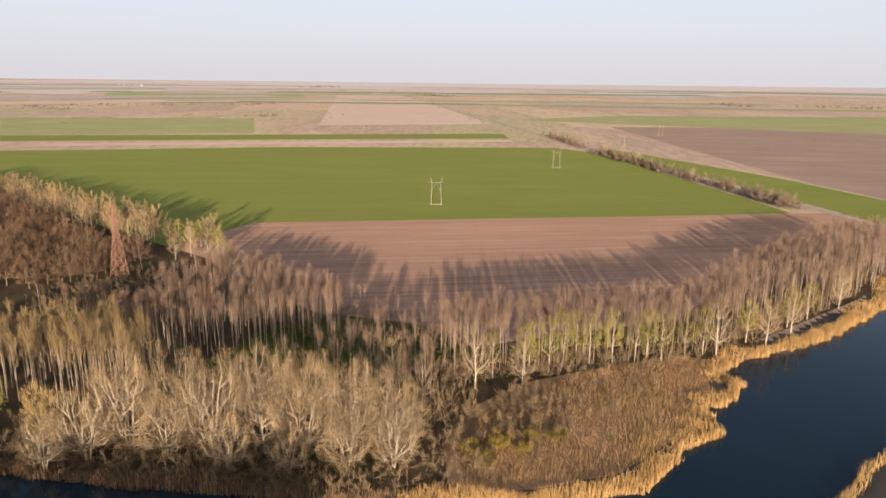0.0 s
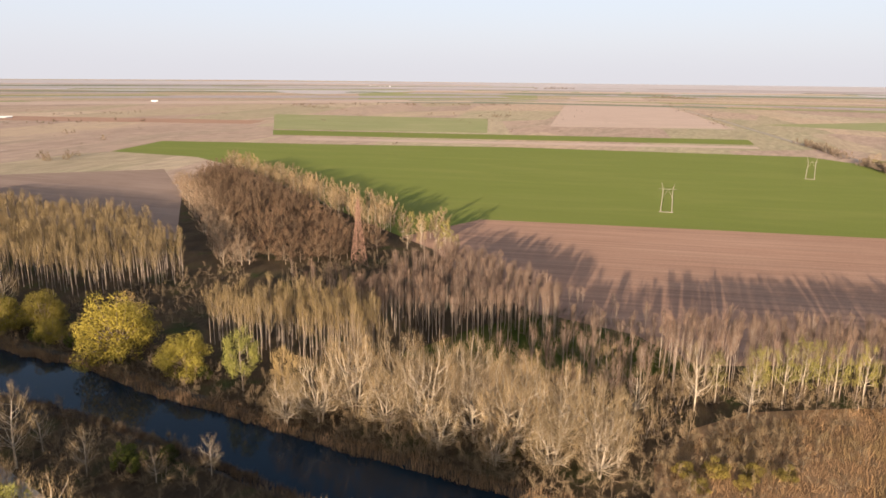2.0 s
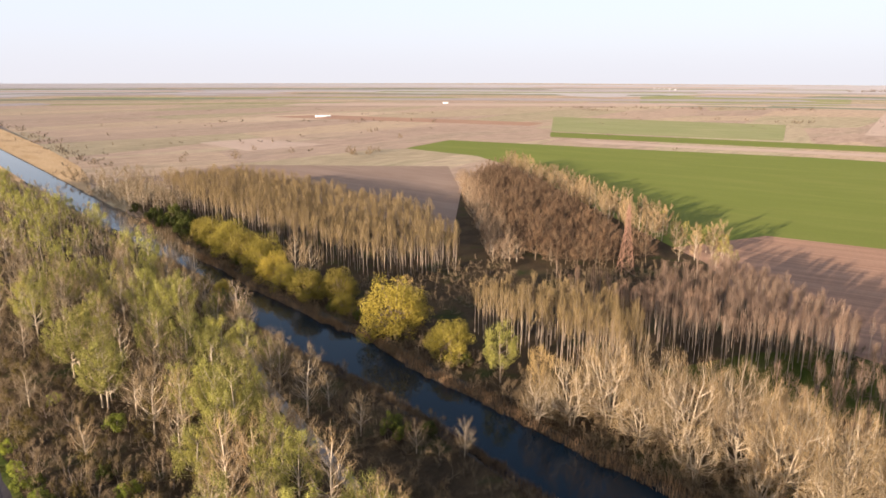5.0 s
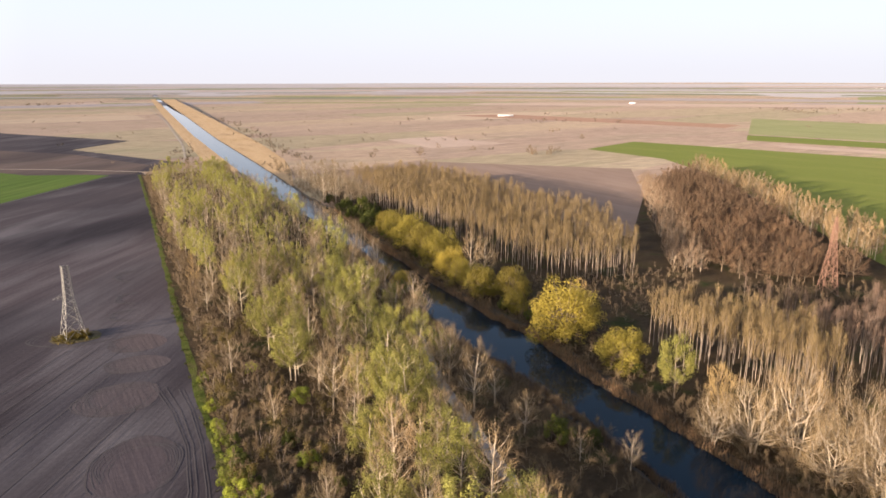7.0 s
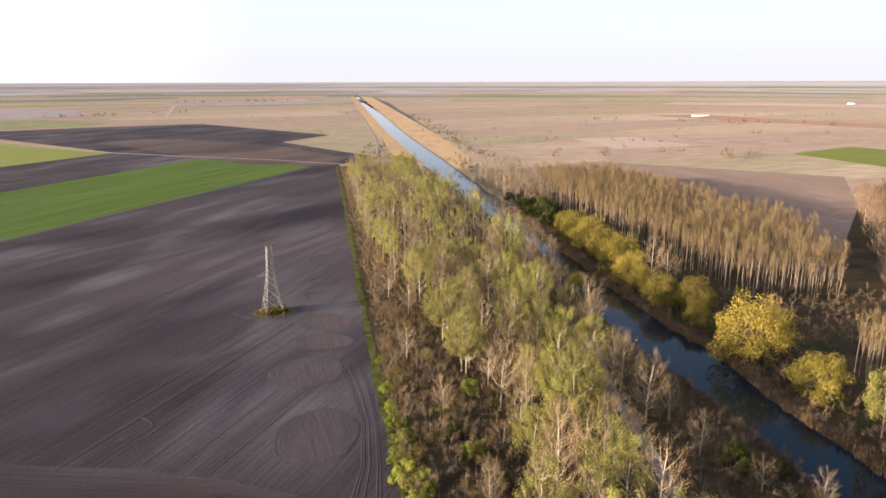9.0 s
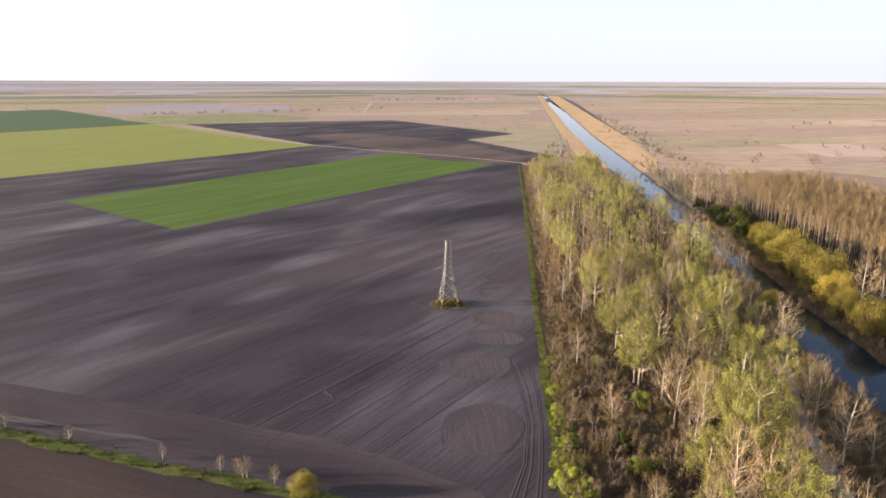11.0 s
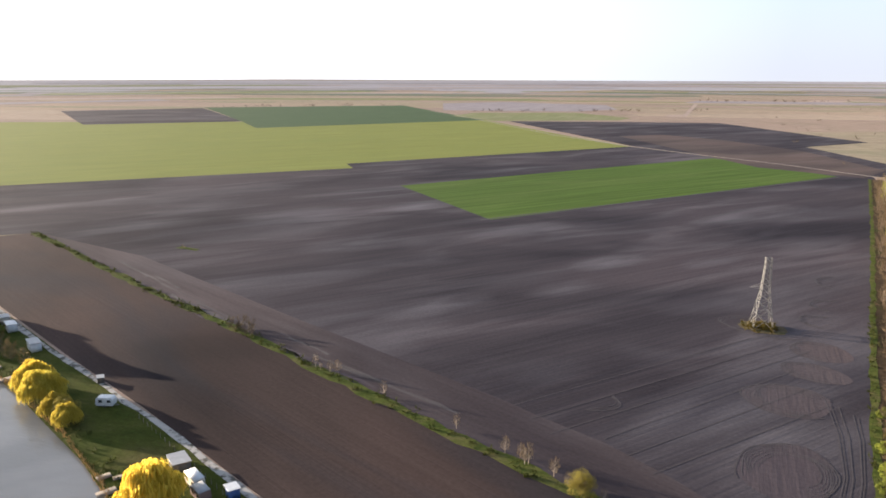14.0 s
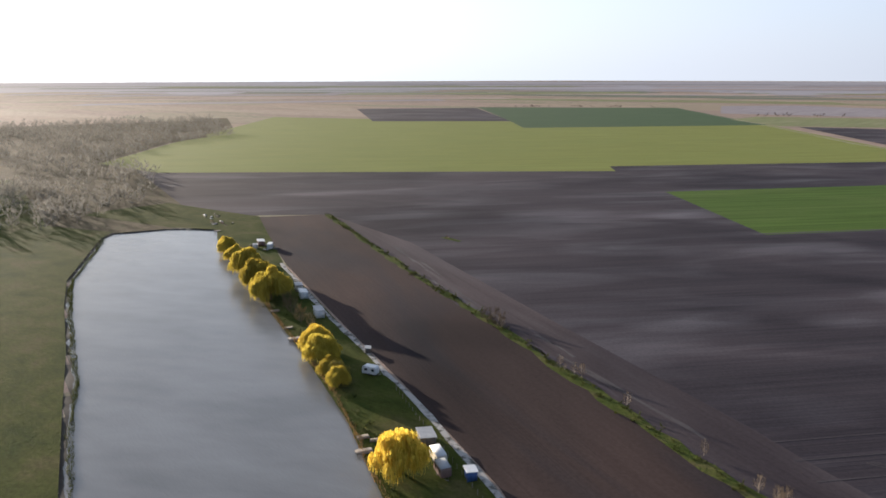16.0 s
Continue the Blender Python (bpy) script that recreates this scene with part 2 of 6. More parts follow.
M_GRAVEL = plain_material("white_gravel_track", (0.045, 0.042, 0.032), (0.28, 0.27, 0.25), 0.35, 0.95, 0, 0.4)
for node_ in M_GRAVEL.node_tree.nodes:
    if node_.type == "VALTORGB":
        node_.color_ramp.elements[0].position, node_.color_ramp.elements[1].position = 0.40, 0.52
M_ASPHALT = plain_material("grey_lane", (0.16, 0.155, 0.15), (0.24, 0.23, 0.22), 0.6, 0.9, 0, 0.3)
M_WATER = water_material("river_water", (0.003, 0.009, 0.015), 0.09, 0.04, 0.03, 0.22)
M_POND = water_material("pond_water", (0.108, 0.111, 0.115), 0.45, 0.16, 0.16)
M_BARK_W = plain_material("white_bark", (0.235, 0.192, 0.140), (0.42, 0.350, 0.262), 0.7, 0.8)
M_BARK_P = plain_material("poplar_bark", (0.16, 0.126, 0.10), (0.285, 0.228, 0.182), 0.6, 0.85)
M_BARK_D = plain_material("dark_bark", (0.10, 0.075, 0.05), (0.20, 0.15, 0.10), 0.6, 0.9)
M_TWIG_W = leaf_material("pale_twigs", (0.126, 0.089, 0.047), (0.226, 0.166, 0.094), 0)
M_TWIG_P = leaf_material("poplar_twigs", (0.088, 0.058, 0.044), (0.155, 0.104, 0.076), 0)
M_TWIG_Y = leaf_material("budding_twigs", (0.150, 0.107, 0.051), (0.250, 0.183, 0.083), 0)
M_TWIG_O = leaf_material("brown_twigs", (0.062, 0.039, 0.024), (0.128, 0.082, 0.050), 0)
M_TWIG_T = leaf_material("tan_twigs", (0.115, 0.082, 0.044), (0.19, 0.136, 0.072), 0)
M_TWIG_R = leaf_material("rosy_twigs", (0.125, 0.084, 0.056), (0.215, 0.148, 0.098), 0)
M_TWIG_S = leaf_material("shrub_twigs", (0.082, 0.060, 0.037), (0.160, 0.115, 0.068), 0)
M_TWIG_G = leaf_material("grey_twigs", (0.075, 0.058, 0.044), (0.13, 0.10, 0.075), 0)
M_LEAF_P = leaf_material("young_poplar_leaves", (0.172, 0.168, 0.040), (0.305, 0.288, 0.078))
M_LEAF_W = leaf_material("willow_leaves", (0.195, 0.162, 0.028), (0.262, 0.216, 0.040))
M_LEAF_B = leaf_material("bright_willow_leaves", (0.47, 0.37, 0.045), (0.62, 0.50, 0.085), 0.55)
M_LEAF_G = leaf_material("green_leaves", (0.045, 0.06, 0.011), (0.09, 0.10, 0.018))
M_LEAF_V = leaf_material("fresh_bush_leaves", (0.13, 0.165, 0.018), (0.225, 0.25, 0.036))
M_LEAF_T = leaf_material("thin_bud_leaves", (0.15, 0.132, 0.036), (0.25, 0.222, 0.062))
M_REEDLAND = grass_material("flattened_dry_reed", (0.34, 0.235, 0.13), (0.42, 0.30, 0.175), (0.30, 0.21, 0.125), 25, 4.0, 90)
M_MARSHBED = grass_material("rotted_reed_mat", (0.19, 0.114, 0.060), (0.27, 0.168, 0.09), (0.14, 0.10, 0.052), 5, 1.6)
M_REED = leaf_material("dry_reed", (0.19, 0.125, 0.055), (0.34, 0.235, 0.11), 0.15)
# brown reed, with the shade of the river banks darkened into its colour
M_REED_B = leaf_material("russet_shaded_reed", (0.085, 0.057, 0.035), (0.19, 0.126, 0.074), 0.1)
M_MARSH = leaf_material("marsh_sedge", (0.19, 0.112, 0.056), (0.40, 0.25, 0.125), 0.1)
# pale grey in place of brown: haze over the far wood, painted on
M_TWIG_H = leaf_material("haze_greyed_twigs", (0.175, 0.168, 0.155), (0.275, 0.265, 0.245), 0.45)
M_BED = plain_material("bank_mud", (0.018, 0.014, 0.009), (0.032, 0.025, 0.017), 0.4, 0.9)
M_STEEL = plain_material("galvanised_steel", (0.15, 0.145, 0.135), (0.23, 0.22, 0.205), 0.8, 0.6, 0.2)
M_RUST = plain_material("red_painted_steel", (0.14, 0.075, 0.05), (0.20, 0.11, 0.075), 0.5, 0.8)
M_POLE = plain_material("grey_concrete_pole", (0.135, 0.12, 0.095), (0.20, 0.176, 0.14), 0.5, 0.8)
M_WHITE = plain_material("white_paint", (0.50, 0.50, 0.49), (0.64, 0.64, 0.63), 0.9, 0.5)
M_GLASS = plain_material("dark_window", (0.02, 0.025, 0.03), (0.03, 0.035, 0.04), 1.0, 0.1, 0, 0)
M_WOOD = plain_material("weathered_boards", (0.11, 0.09, 0.07), (0.19, 0.16, 0.125), 1.2, 0.85)
M_BRICK = plain_material("dark_red_wall", (0.13, 0.08, 0.065), (0.19, 0.12, 0.095), 1.4, 0.9)
M_ROOF = plain_material("pale_sheet_roof", (0.26, 0.26, 0.26), (0.36, 0.36, 0.355), 0.6, 0.6)
M_BLUE = plain_material("blue_paint", (0.03, 0.07, 0.20), (0.05, 0.10, 0.26), 1.0, 0.6)
M_TYRE = plain_material("rubber", (0.015, 0.015, 0.015), (0.03, 0.03, 0.03), 1.0, 0.9)


# ------------------------------------------------------------------ helpers
RIM0, RIM1 = 2400.0, 4850.0


def far(x, y, z=0.0):
    """Flat land near by; the plain beyond rises a little and closes in, up to the horizon."""
    x, y = np.asarray(x, float), np.asarray(y, float)
    r = np.maximum(np.hypot(x, y), 1e-6)
    q = np.where(r > RIM0, RIM0 + (RIM1 - RIM0) * (1 - RIM0 / r), r)
    s = q / r
    return x * s, y * s, np.where(r > RIM0, EYE - EYE * s, 0.0) + z


def to_mesh(name, verts, faces, material):
    me = bpy.data.meshes.new(name)
    v = np.asarray(verts, np.float32).reshape(-1, 3)
    count = np.fromiter((len(f) for f in faces), np.int32, len(faces))
    loops = np.fromiter((i for f in faces for i in f), np.int32, int(count.sum()))
    fill(me, v, loops, count)
    me.materials.append(material)
    return me


def fill(me, v, loops, count):
    me.vertices.add(len(v))
    me.vertices.foreach_set("co", np.ascontiguousarray(v, np.float32).ravel())
    me.loops.add(len(loops))
    me.loops.foreach_set("vertex_index", loops)
    me.polygons.add(len(count))
    me.polygons.foreach_set("loop_start", np.concatenate([[0], np.cumsum(count)[:-1]]).astype(np.int32))
    me.update(calc_edges=True)


def inside(poly, x, y):
    res = np.zeros(np.shape(x), bool)
    for (x0, y0), (x1, y1) in zip(poly, poly[1:] + poly[:1]):
        cross = ((y0 > y) != (y1 > y)) & (x < (x1 - x0) * (y - y0) / (y1 - y0 + 1e-12) + x0)
        res ^= cross
    return res


def edge_distance(poly, x, y):
    best = np.full(np.shape(x), 1e9)
    for (x0, y0), (x1, y1) in zip(poly, poly[1:] + poly[:1]):
        dx, dy = x1 - x0, y1 - y0
        t = np.clip(((x - x0) * dx + (y - y0) * dy) / (dx * dx + dy * dy + 1e-9), 0, 1)
        best = np.minimum(best, np.hypot(x - x0 - t * dx, y - y0 - t * dy))
    return best


def structure(name, me, label, category):
    return tagged(new(name, me), label, category, kind="structure")


def field(name, corners, material, label, level=1, cells=14):
    """A stretch of worked land, laid just over the ground."""
    if len(corners) == 4:
        a, b, c, d = [np.array(p, float) for p in corners]
        u, v = np.meshgrid(np.linspace(0, 1, cells + 1), np.linspace(0, 1, cells + 1))
        pt = (a * ((1 - u) * (1 - v))[..., None] + b * (u * (1 - v))[..., None]
              + c * (u * v)[..., None] + d * ((1 - u) * v)[..., None]).reshape(-1, 2)
        k = cells + 1
        faces = [(j * k + i, j * k + i + 1, (j + 1) * k + i + 1, (j + 1) * k + i) for j in range(cells) for i in range(cells)]
    else:
        pt = np.array(corners, float)
        faces = [tuple(range(len(corners)))]
    x, y, z = far(pt[:, 0], pt[:, 1])
    lift = 0.012 * level + np.hypot(pt[:, 0], pt[:, 1]) * 2e-5 * level
    me = to_mesh(name, np.stack([x, y, z + lift], 1), faces, material)
    if me.polygons[0].normal.z < 0:
        me.flip_normals()
    return structure(name, me, label, "field")


def ribbon(name, line, width, material, label, category, level=4, wobble=0.0):
    """A track or verge that follows a line of points."""
    pts = []
    for (x0, y0), (x1, y1) in zip(line, line[1:]):
        k = max(2, int(math.hypot(x1 - x0, y1 - y0) / 6))
        k = min(k, 60)
        pts += [(x0 + (x1 - x0) * i / k, y0 + (y1 - y0) * i / k) for i in range(k)]
    pts.append(line[-1])
    p = np.array(pts, float)
    d = np.gradient(p, axis=0)
    d /= np.linalg.norm(d, axis=1)[:, None] + 1e-9
    nrm = np.stack([-d[:, 1], d[:, 0]], 1)
    rng = np.random.default_rng(len(pts))
    w1, w2 = [width / 2 * (1 + wobble * rng.uniform(-1, 1, len(p))) for _ in range(2)]
    q = np.concatenate([p + nrm * w1[:, None], p - nrm * w2[:, None]])
    x, y, z = far(q[:, 0], q[:, 1])
    lift = 0.012 * level + np.hypot(q[:, 0], q[:, 1]) * 2e-5 * level
    k = len(p)
    me = to_mesh(name, np.stack([x, y, z + lift], 1), [(i, i + k, i + k + 1, i + 1) for i in range(k - 1)], material)
    return structure(name, me, label, category)


def part(name, me, parent, label=""):
    ob = new(name, me)
    ob.parent = parent
    return tagged(ob, label) if label else ob


class Shape:
    """Collects simple solids into one mesh."""

    def __init__(self):
        self.v, self.f = [], []

    def limb(self, p0, p1, r0, r1, sides=4):
        p0, p1 = np.array(p0, float), np.array(p1, float)
        d = p1 - p0
        d /= np.linalg.norm(d) + 1e-9
        a = np.cross(d, (0.3, 0.9, 0.1) if abs(d[2]) > 0.7 else (0, 0, 1))
        a /= np.linalg.norm(a) + 1e-9
        b = np.cross(d, a)
        k = len(self.v)
        for p, r in ((p0, r0), (p1, r1)):
            for i in range(sides):
                t = 2 * math.pi * (i + 0.5) / sides
                self.v.append(p + (a * math.cos(t) + b * math.sin(t)) * r)
        for i in range(sides):
            j = (i + 1) % sides
            self.f.append((k + i, k + j, k + sides + j, k + sides + i))
        return self

    def caps(self, sides):
        k = len(self.v)
        self.f.append(tuple(range(k - 1, k - sides - 1, -1))[::-1])
        return self

    def sliver(self, p, d, width, rng):
        """A thin twig or blade: a long triangle."""
        side = np.cross(d, rng.normal(size=3))
        side *= width / 2 / (np.linalg.norm(side) + 1e-9)
        k = len(self.v)
        self.v += [p - side, p + side, p + d]
        self.f.append((k, k + 1, k + 2))

    def leaf(self, p, size, rng, out=None):
        """A leaf or small spray: one triangle, turned by chance or towards the outside of its clump."""
        n = rng.normal(size=3) if out is None else np.asarray(out) * 1.3 + rng.normal(0, 0.6, 3)
        a = np.cross(n, rng.normal(size=3))
        a /= np.linalg.norm(a) + 1e-9
        b = np.cross(n / (np.linalg.norm(n) + 1e-9), a)
        k = len(self.v)
        s = size * rng.uniform(0.6, 1.3)
        self.v += [p - a * s * 0.45 - b * s * 0.3, p + a * s * 0.45 - b * s * 0.3, p + b * s * 0.6]
        self.f.append((k, k + 1, k + 2))

    def box(self, x0, x1, y0, y1, z0, z1, bevel=0.0):
        bm = bmesh.new()
        bmesh.ops.create_cube(bm, size=1)
        for v in bm.verts:
            v.co = Vector(((x0 + x1) / 2 + v.co.x * (x1 - x0), (y0 + y1) / 2 + v.co.y * (y1 - y0), (z0 + z1) / 2 + v.co.z * (z1 - z0)))
        if bevel:
            bmesh.ops.bevel(bm, geom=list(bm.edges), offset=bevel, segments=2, affect="EDGES")
        bm.verts.index_update()
        k = len(self.v)
        self.v += [np.array(v.co) for v in bm.verts]
        self.f += [tuple(k + v.index for v in f.verts) for f in bm.faces]
        bm.free()
        return self

    def mesh(self, name, material):
        return to_mesh(name, self.v, self.f, material)


def unit(v):
    return v / (np.linalg.norm(v) + 1e-9)


def turned(heading, rise):
    return np.array([math.cos(heading) * math.cos(rise), math.sin(heading) * math.cos(rise), math.sin(rise)])


# ------------------------------------------------------------------ kinds of trees
def crown_tree(seed, h, width, limbs, twigs, trunk_r, first=0.25, stems=1, top=0.68, subs=3, twig=1.6, w=0.05, bottom=0.2, sides=5, stout=0.42, sag=0.14, fan=0.55, spread=0.16):
    """One or more trunks, limbs that curve up into a domed crown, side branches, and fans of twigs at their ends.
    Returns wood, twigs and the lines of the branches."""
    r = np.random.default_rng(seed)
    wood, crown, lines, trunks = Shape(), Shape(), [], []
    for k in range(stems):
        head = k * 6.28 / stems + r.uniform(-0.6, 0.6)
        out = width * (0.04 if stems == 1 else spread * r.uniform(0.6, 1.2))
        high = h * top * r.uniform(0.88, 1.06)
        root = turned(head, 0) * (0.0 if stems == 1 else 0.5)
        kn = [root + np.array([math.cos(head) * out * q ** 1.3 + r.normal(0, 0.014 * h * q), math.sin(head) * out * q ** 1.3 + r.normal(0, 0.014 * h * q), high * q]) for q in (0, 0.33, 0.66, 1)]
        rr = [trunk_r * q * (0.8 if stems > 1 else 1) for q in (1, 0.8, 0.58, 0.3)]
        base = len(wood.v)
        for i in range(3):
            wood.limb(kn[i], kn[i + 1], rr[i], rr[i + 1], sides)
            if i:
                b0 = base + i * 2 * sides
                wood.f.append((b0 - 1, b0, b0 + 1))
        if k:
            wood.f.append((0, base, base + 1))
        trunks.append((kn, high, base, head))
    zc = h * (bottom + (1 - bottom) * 0.45)
    for i in range(limbs):
        kn, high, base, head = trunks[i % stems]
        az = i * 2.39996 + r.uniform(-0.35, 0.35)
        if stems > 1:
            az = head + math.atan2(math.sin(az - head), math.cos(az - head)) * 0.75
        v = -0.7 + 1.68 * (i + r.uniform(0, 1)) / limbs
        rho = math.sqrt(max(0.03, 1 - min(1, abs(v)) ** 2.2)) * r.uniform(0.75, 1.05)
        e = np.array([math.cos(az) * rho * width / 2, math.sin(az) * rho * width / 2, zc + v * (h - zc if v > 0 else zc - bottom * h) * r.uniform(0.9, 1.04)])
        if stems > 1:
            e[:2] = e[:2] * 0.8 + kn[-1][:2] * 0.45
        z0 = min(high * 0.99, max(first * h * r.uniform(0.8, 1.2), e[2] - rho * width / 2 * r.uniform(0.9, 1.5) - 0.05 * h))
        f = min(0.999, z0 / high) * 3
        j = int(f)
        p = kn[j] + (kn[j + 1] - kn[j]) * (f - j)
        far_ = np.linalg.norm(e - p)
        m = p + (e - p) * 0.5 + np.array([math.cos(az), math.sin(az), -1.0]) * sag * far_ * 0.6 + r.normal(0, 0.03 * far_, 3)
        q = trunk_r * stout * (1.1 - 0.7 * z0 / h)
        k0 = len(wood.v)
        wood.limb(p, m, q, q * 0.6, 3)
        wood.limb(m, e, q * 0.6, 0.012, 3)
        wood.f += [(base + j * 2 * sides, k0, k0 + 1), (k0 + 3, k0 + 6, k0 + 7)]
        lines.append((p, m, e, far_))
        for k in range(subs):
            g = 0.25 + 0.6 * (k + r.random()) / subs
            o = p + (m - p) * g * 2 if g < 0.5 else m + (e - m) * (g * 2 - 1)
            d = unit(unit(e - m) + r.normal(0, 0.55, 3) + unit(o - np.array([0, 0, zc * 0.55])) * 0.5) * far_ * (1.05 - g) * r.uniform(0.5, 0.85)
            out = np.linalg.norm((o + d - [0, 0, zc]) / (width * 0.5, width * 0.5, h - zc))
            d = d * min(1.0, max(0.3, 1.6 - 0.6 * out))
            k1 = len(wood.v)
            wood.limb(o, o + d, q * 0.42, 0.012, 3)
            wood.f.append((k0 + 3, k1, k1 + 1))
            lines.append((o, o + d * 0.5, o + d, np.linalg.norm(d)))
    wt = np.array([x[3] for x in lines]) ** 0.8
    heart = np.array([0, 0, h * (bottom * 0.6 + 0.18)])
    for i in r.choice(len(lines), twigs, p=wt / wt.sum()):
        p, m, e, length = lines[i]
        g = 1.0 - 0.8 * r.random() ** 1.3
        o = p + (m - p) * g * 2 if g < 0.5 else m + (e - m) * (g * 2 - 1)
        o = o + r.normal(0, 0.10 + 0.02 * width + 0.02 * length, 3)
        d = unit(unit(e - m) * 0.6 + unit(o - heart) * fan + r.normal(0, 0.38, 3)) * twig * r.uniform(0.5, 1.3)
        crown.sliver(o, d, w * r.uniform(0.7, 1.3), r)
    return wood, crown, lines


def column_tree(seed, h, width, limbs, twigs, trunk_r, first=0.4, twig=1.5, w=0.09, rise=0.4):
    """A slender plantation tree: straight thin trunk, steep limbs in its upper part, upright twigs."""
    r = np.random.default_rng(seed)
    wood, crown, lines = Shape(), Shape(), []
    kn = [np.array([r.normal(0, 0.012 * h * q), r.normal(0, 0.012 * h * q), h * q * 0.97]) for q in (0, 0.5, 1)]
    wood.limb(kn[0], kn[1], trunk_r, trunk_r * 0.7, 3).limb(kn[1], kn[2], trunk_r * 0.7, 0.015, 3)
    wood.f.append((3, 6, 7))
    lines.append((kn[1], kn[1] + (kn[2] - kn[1]) * 0.5, kn[2], h * 0.3))
    for i in range(limbs):
        q = (i + r.random()) / limbs
        z0 = h * (first + (0.86 - first) * q)
        az, lean = i * 2.4 + r.uniform(-0.4, 0.4), rise * r.uniform(0.6, 1.25)
        reach = min(h * 1.0 - z0, width / 2 / math.sin(lean)) * r.uniform(0.6, 1.0) * (0.65 + 0.35 * math.sin(math.pi * min(1, 0.25 + q)))
        p = kn[0] + (kn[1] - kn[0]) * (z0 / (h * 0.485)) if z0 < h * 0.485 else kn[1] + (kn[2] - kn[1]) * (z0 / (h * 0.485) - 1)
        e = p + turned(az, math.pi / 2 - lean) * reach
        k0 = len(wood.v)
        wood.limb(p, e, trunk_r * 0.4, 0.01, 3)
        wood.f.append((0, k0, k0 + 1))
        lines.append((p, p + (e - p) * 0.5, e, reach))
    wt = np.array([x[3] for x in lines])
    for i in r.choice(len(lines), twigs, p=wt / wt.sum()):
        p, m, e, length = lines[i]
        o = p + (e - p) * (1 - 0.9 * r.random() ** 1.2) + r.normal(0, 0.06 * width, 3)
        crown.sliver(o, unit(unit(e - p) * 0.6 + np.array([0, 0, 0.55]) + r.normal(0, 0.33, 3)) * twig * r.uniform(0.5, 1.3), w * r.uniform(0.7, 1.3), r)
    return wood, crown, lines


def leafy_tree(seed, leaves, size=0.4, cloud=0.6, patch=0.25, **kw):
    """A crown tree with tufts of young leaves at the ends of most branches; the finest twigs are in bud too."""
    wood, leaf, lines = crown_tree(seed, **kw)
    r = np.random.default_rng(seed + 50)
    wt = (np.array([x[3] for x in lines]) + 1.0) * r.uniform(patch, 1.0, len(lines)) ** 2
    for i in r.choice(len(lines), leaves, p=wt / wt.sum()):
        p, m, e, length = lines[i]
        g = 1.0 - abs(r.normal(0, 0.2))
        o = p + (m - p) * g * 2 if g < 0.5 else m + (e - m) * (g * 2 - 1)
        d = r.normal(0, 1, 3) * (1, 1, 1.3)
        leaf.leaf(o + d * cloud * 0.75, size, r, unit(d) + [0, 0, 0.3])
    return wood, leaf


def willow_tree(seed, h, width, leaves, size=0.42, lobes=16):
    """Broad crown of leafy plumes on a short forked trunk."""
    r = np.random.default_rng(seed)
    wood, leaf = Shape(), Shape()
    fork = np.array([0.1, 0.05, h * 0.2])
    wood.limb((0, 0, 0), fork, h * 0.035, h * 0.028, 6)
    mids = []
    for i in range(lobes):
        head = i * 2.4 + r.uniform(-0.4, 0.4)
        rho = math.sqrt((i + 0.5) / lobes)
        out = width * 0.37 * rho * r.uniform(0.75, 1.2)
        z = h * (0.82 - 0.45 * rho * rho) * r.uniform(0.74, 1.1) if i % 3 else h * r.uniform(0.12, 0.42)
        c = np.array([math.cos(head) * out, math.sin(head) * out, z])
        m = fork + (c - fork) * 0.5 + np.array([0, 0, h * 0.05])
        k = len(wood.v)
        wood.limb(fork - [0, 0, h * 0.02], m, h * 0.014, h * 0.009, 4)
        wood.limb(m, c + [0, 0, h * 0.1], h * 0.009, 0.03, 3)
        wood.f += [(6, k, k + 1), (k + 4, k + 8, k + 9)]
        mids.append((c, r.uniform(0.08, 0.16) * width, r.uniform(0.11, 0.2) * h))
    vol = np.array([a * a * b for _, a, b in mids]) ** 0.75
    for i in r.choice(len(mids), leaves, p=vol / vol.sum()):
        c, rx, rz = mids[i]
        d = unit(r.normal(size=3)) * r.uniform(0.45, 1.0) ** 0.5 * (1 + 0.3 * (r.random() < 0.16) * r.random())
        p = c + d * (rx, rx, rz)
        p[2] = max(p[2], 0.5)
        leaf.leaf(p, size, r, unit(d + [0, 0, 0.25]))
    return wood, leaf


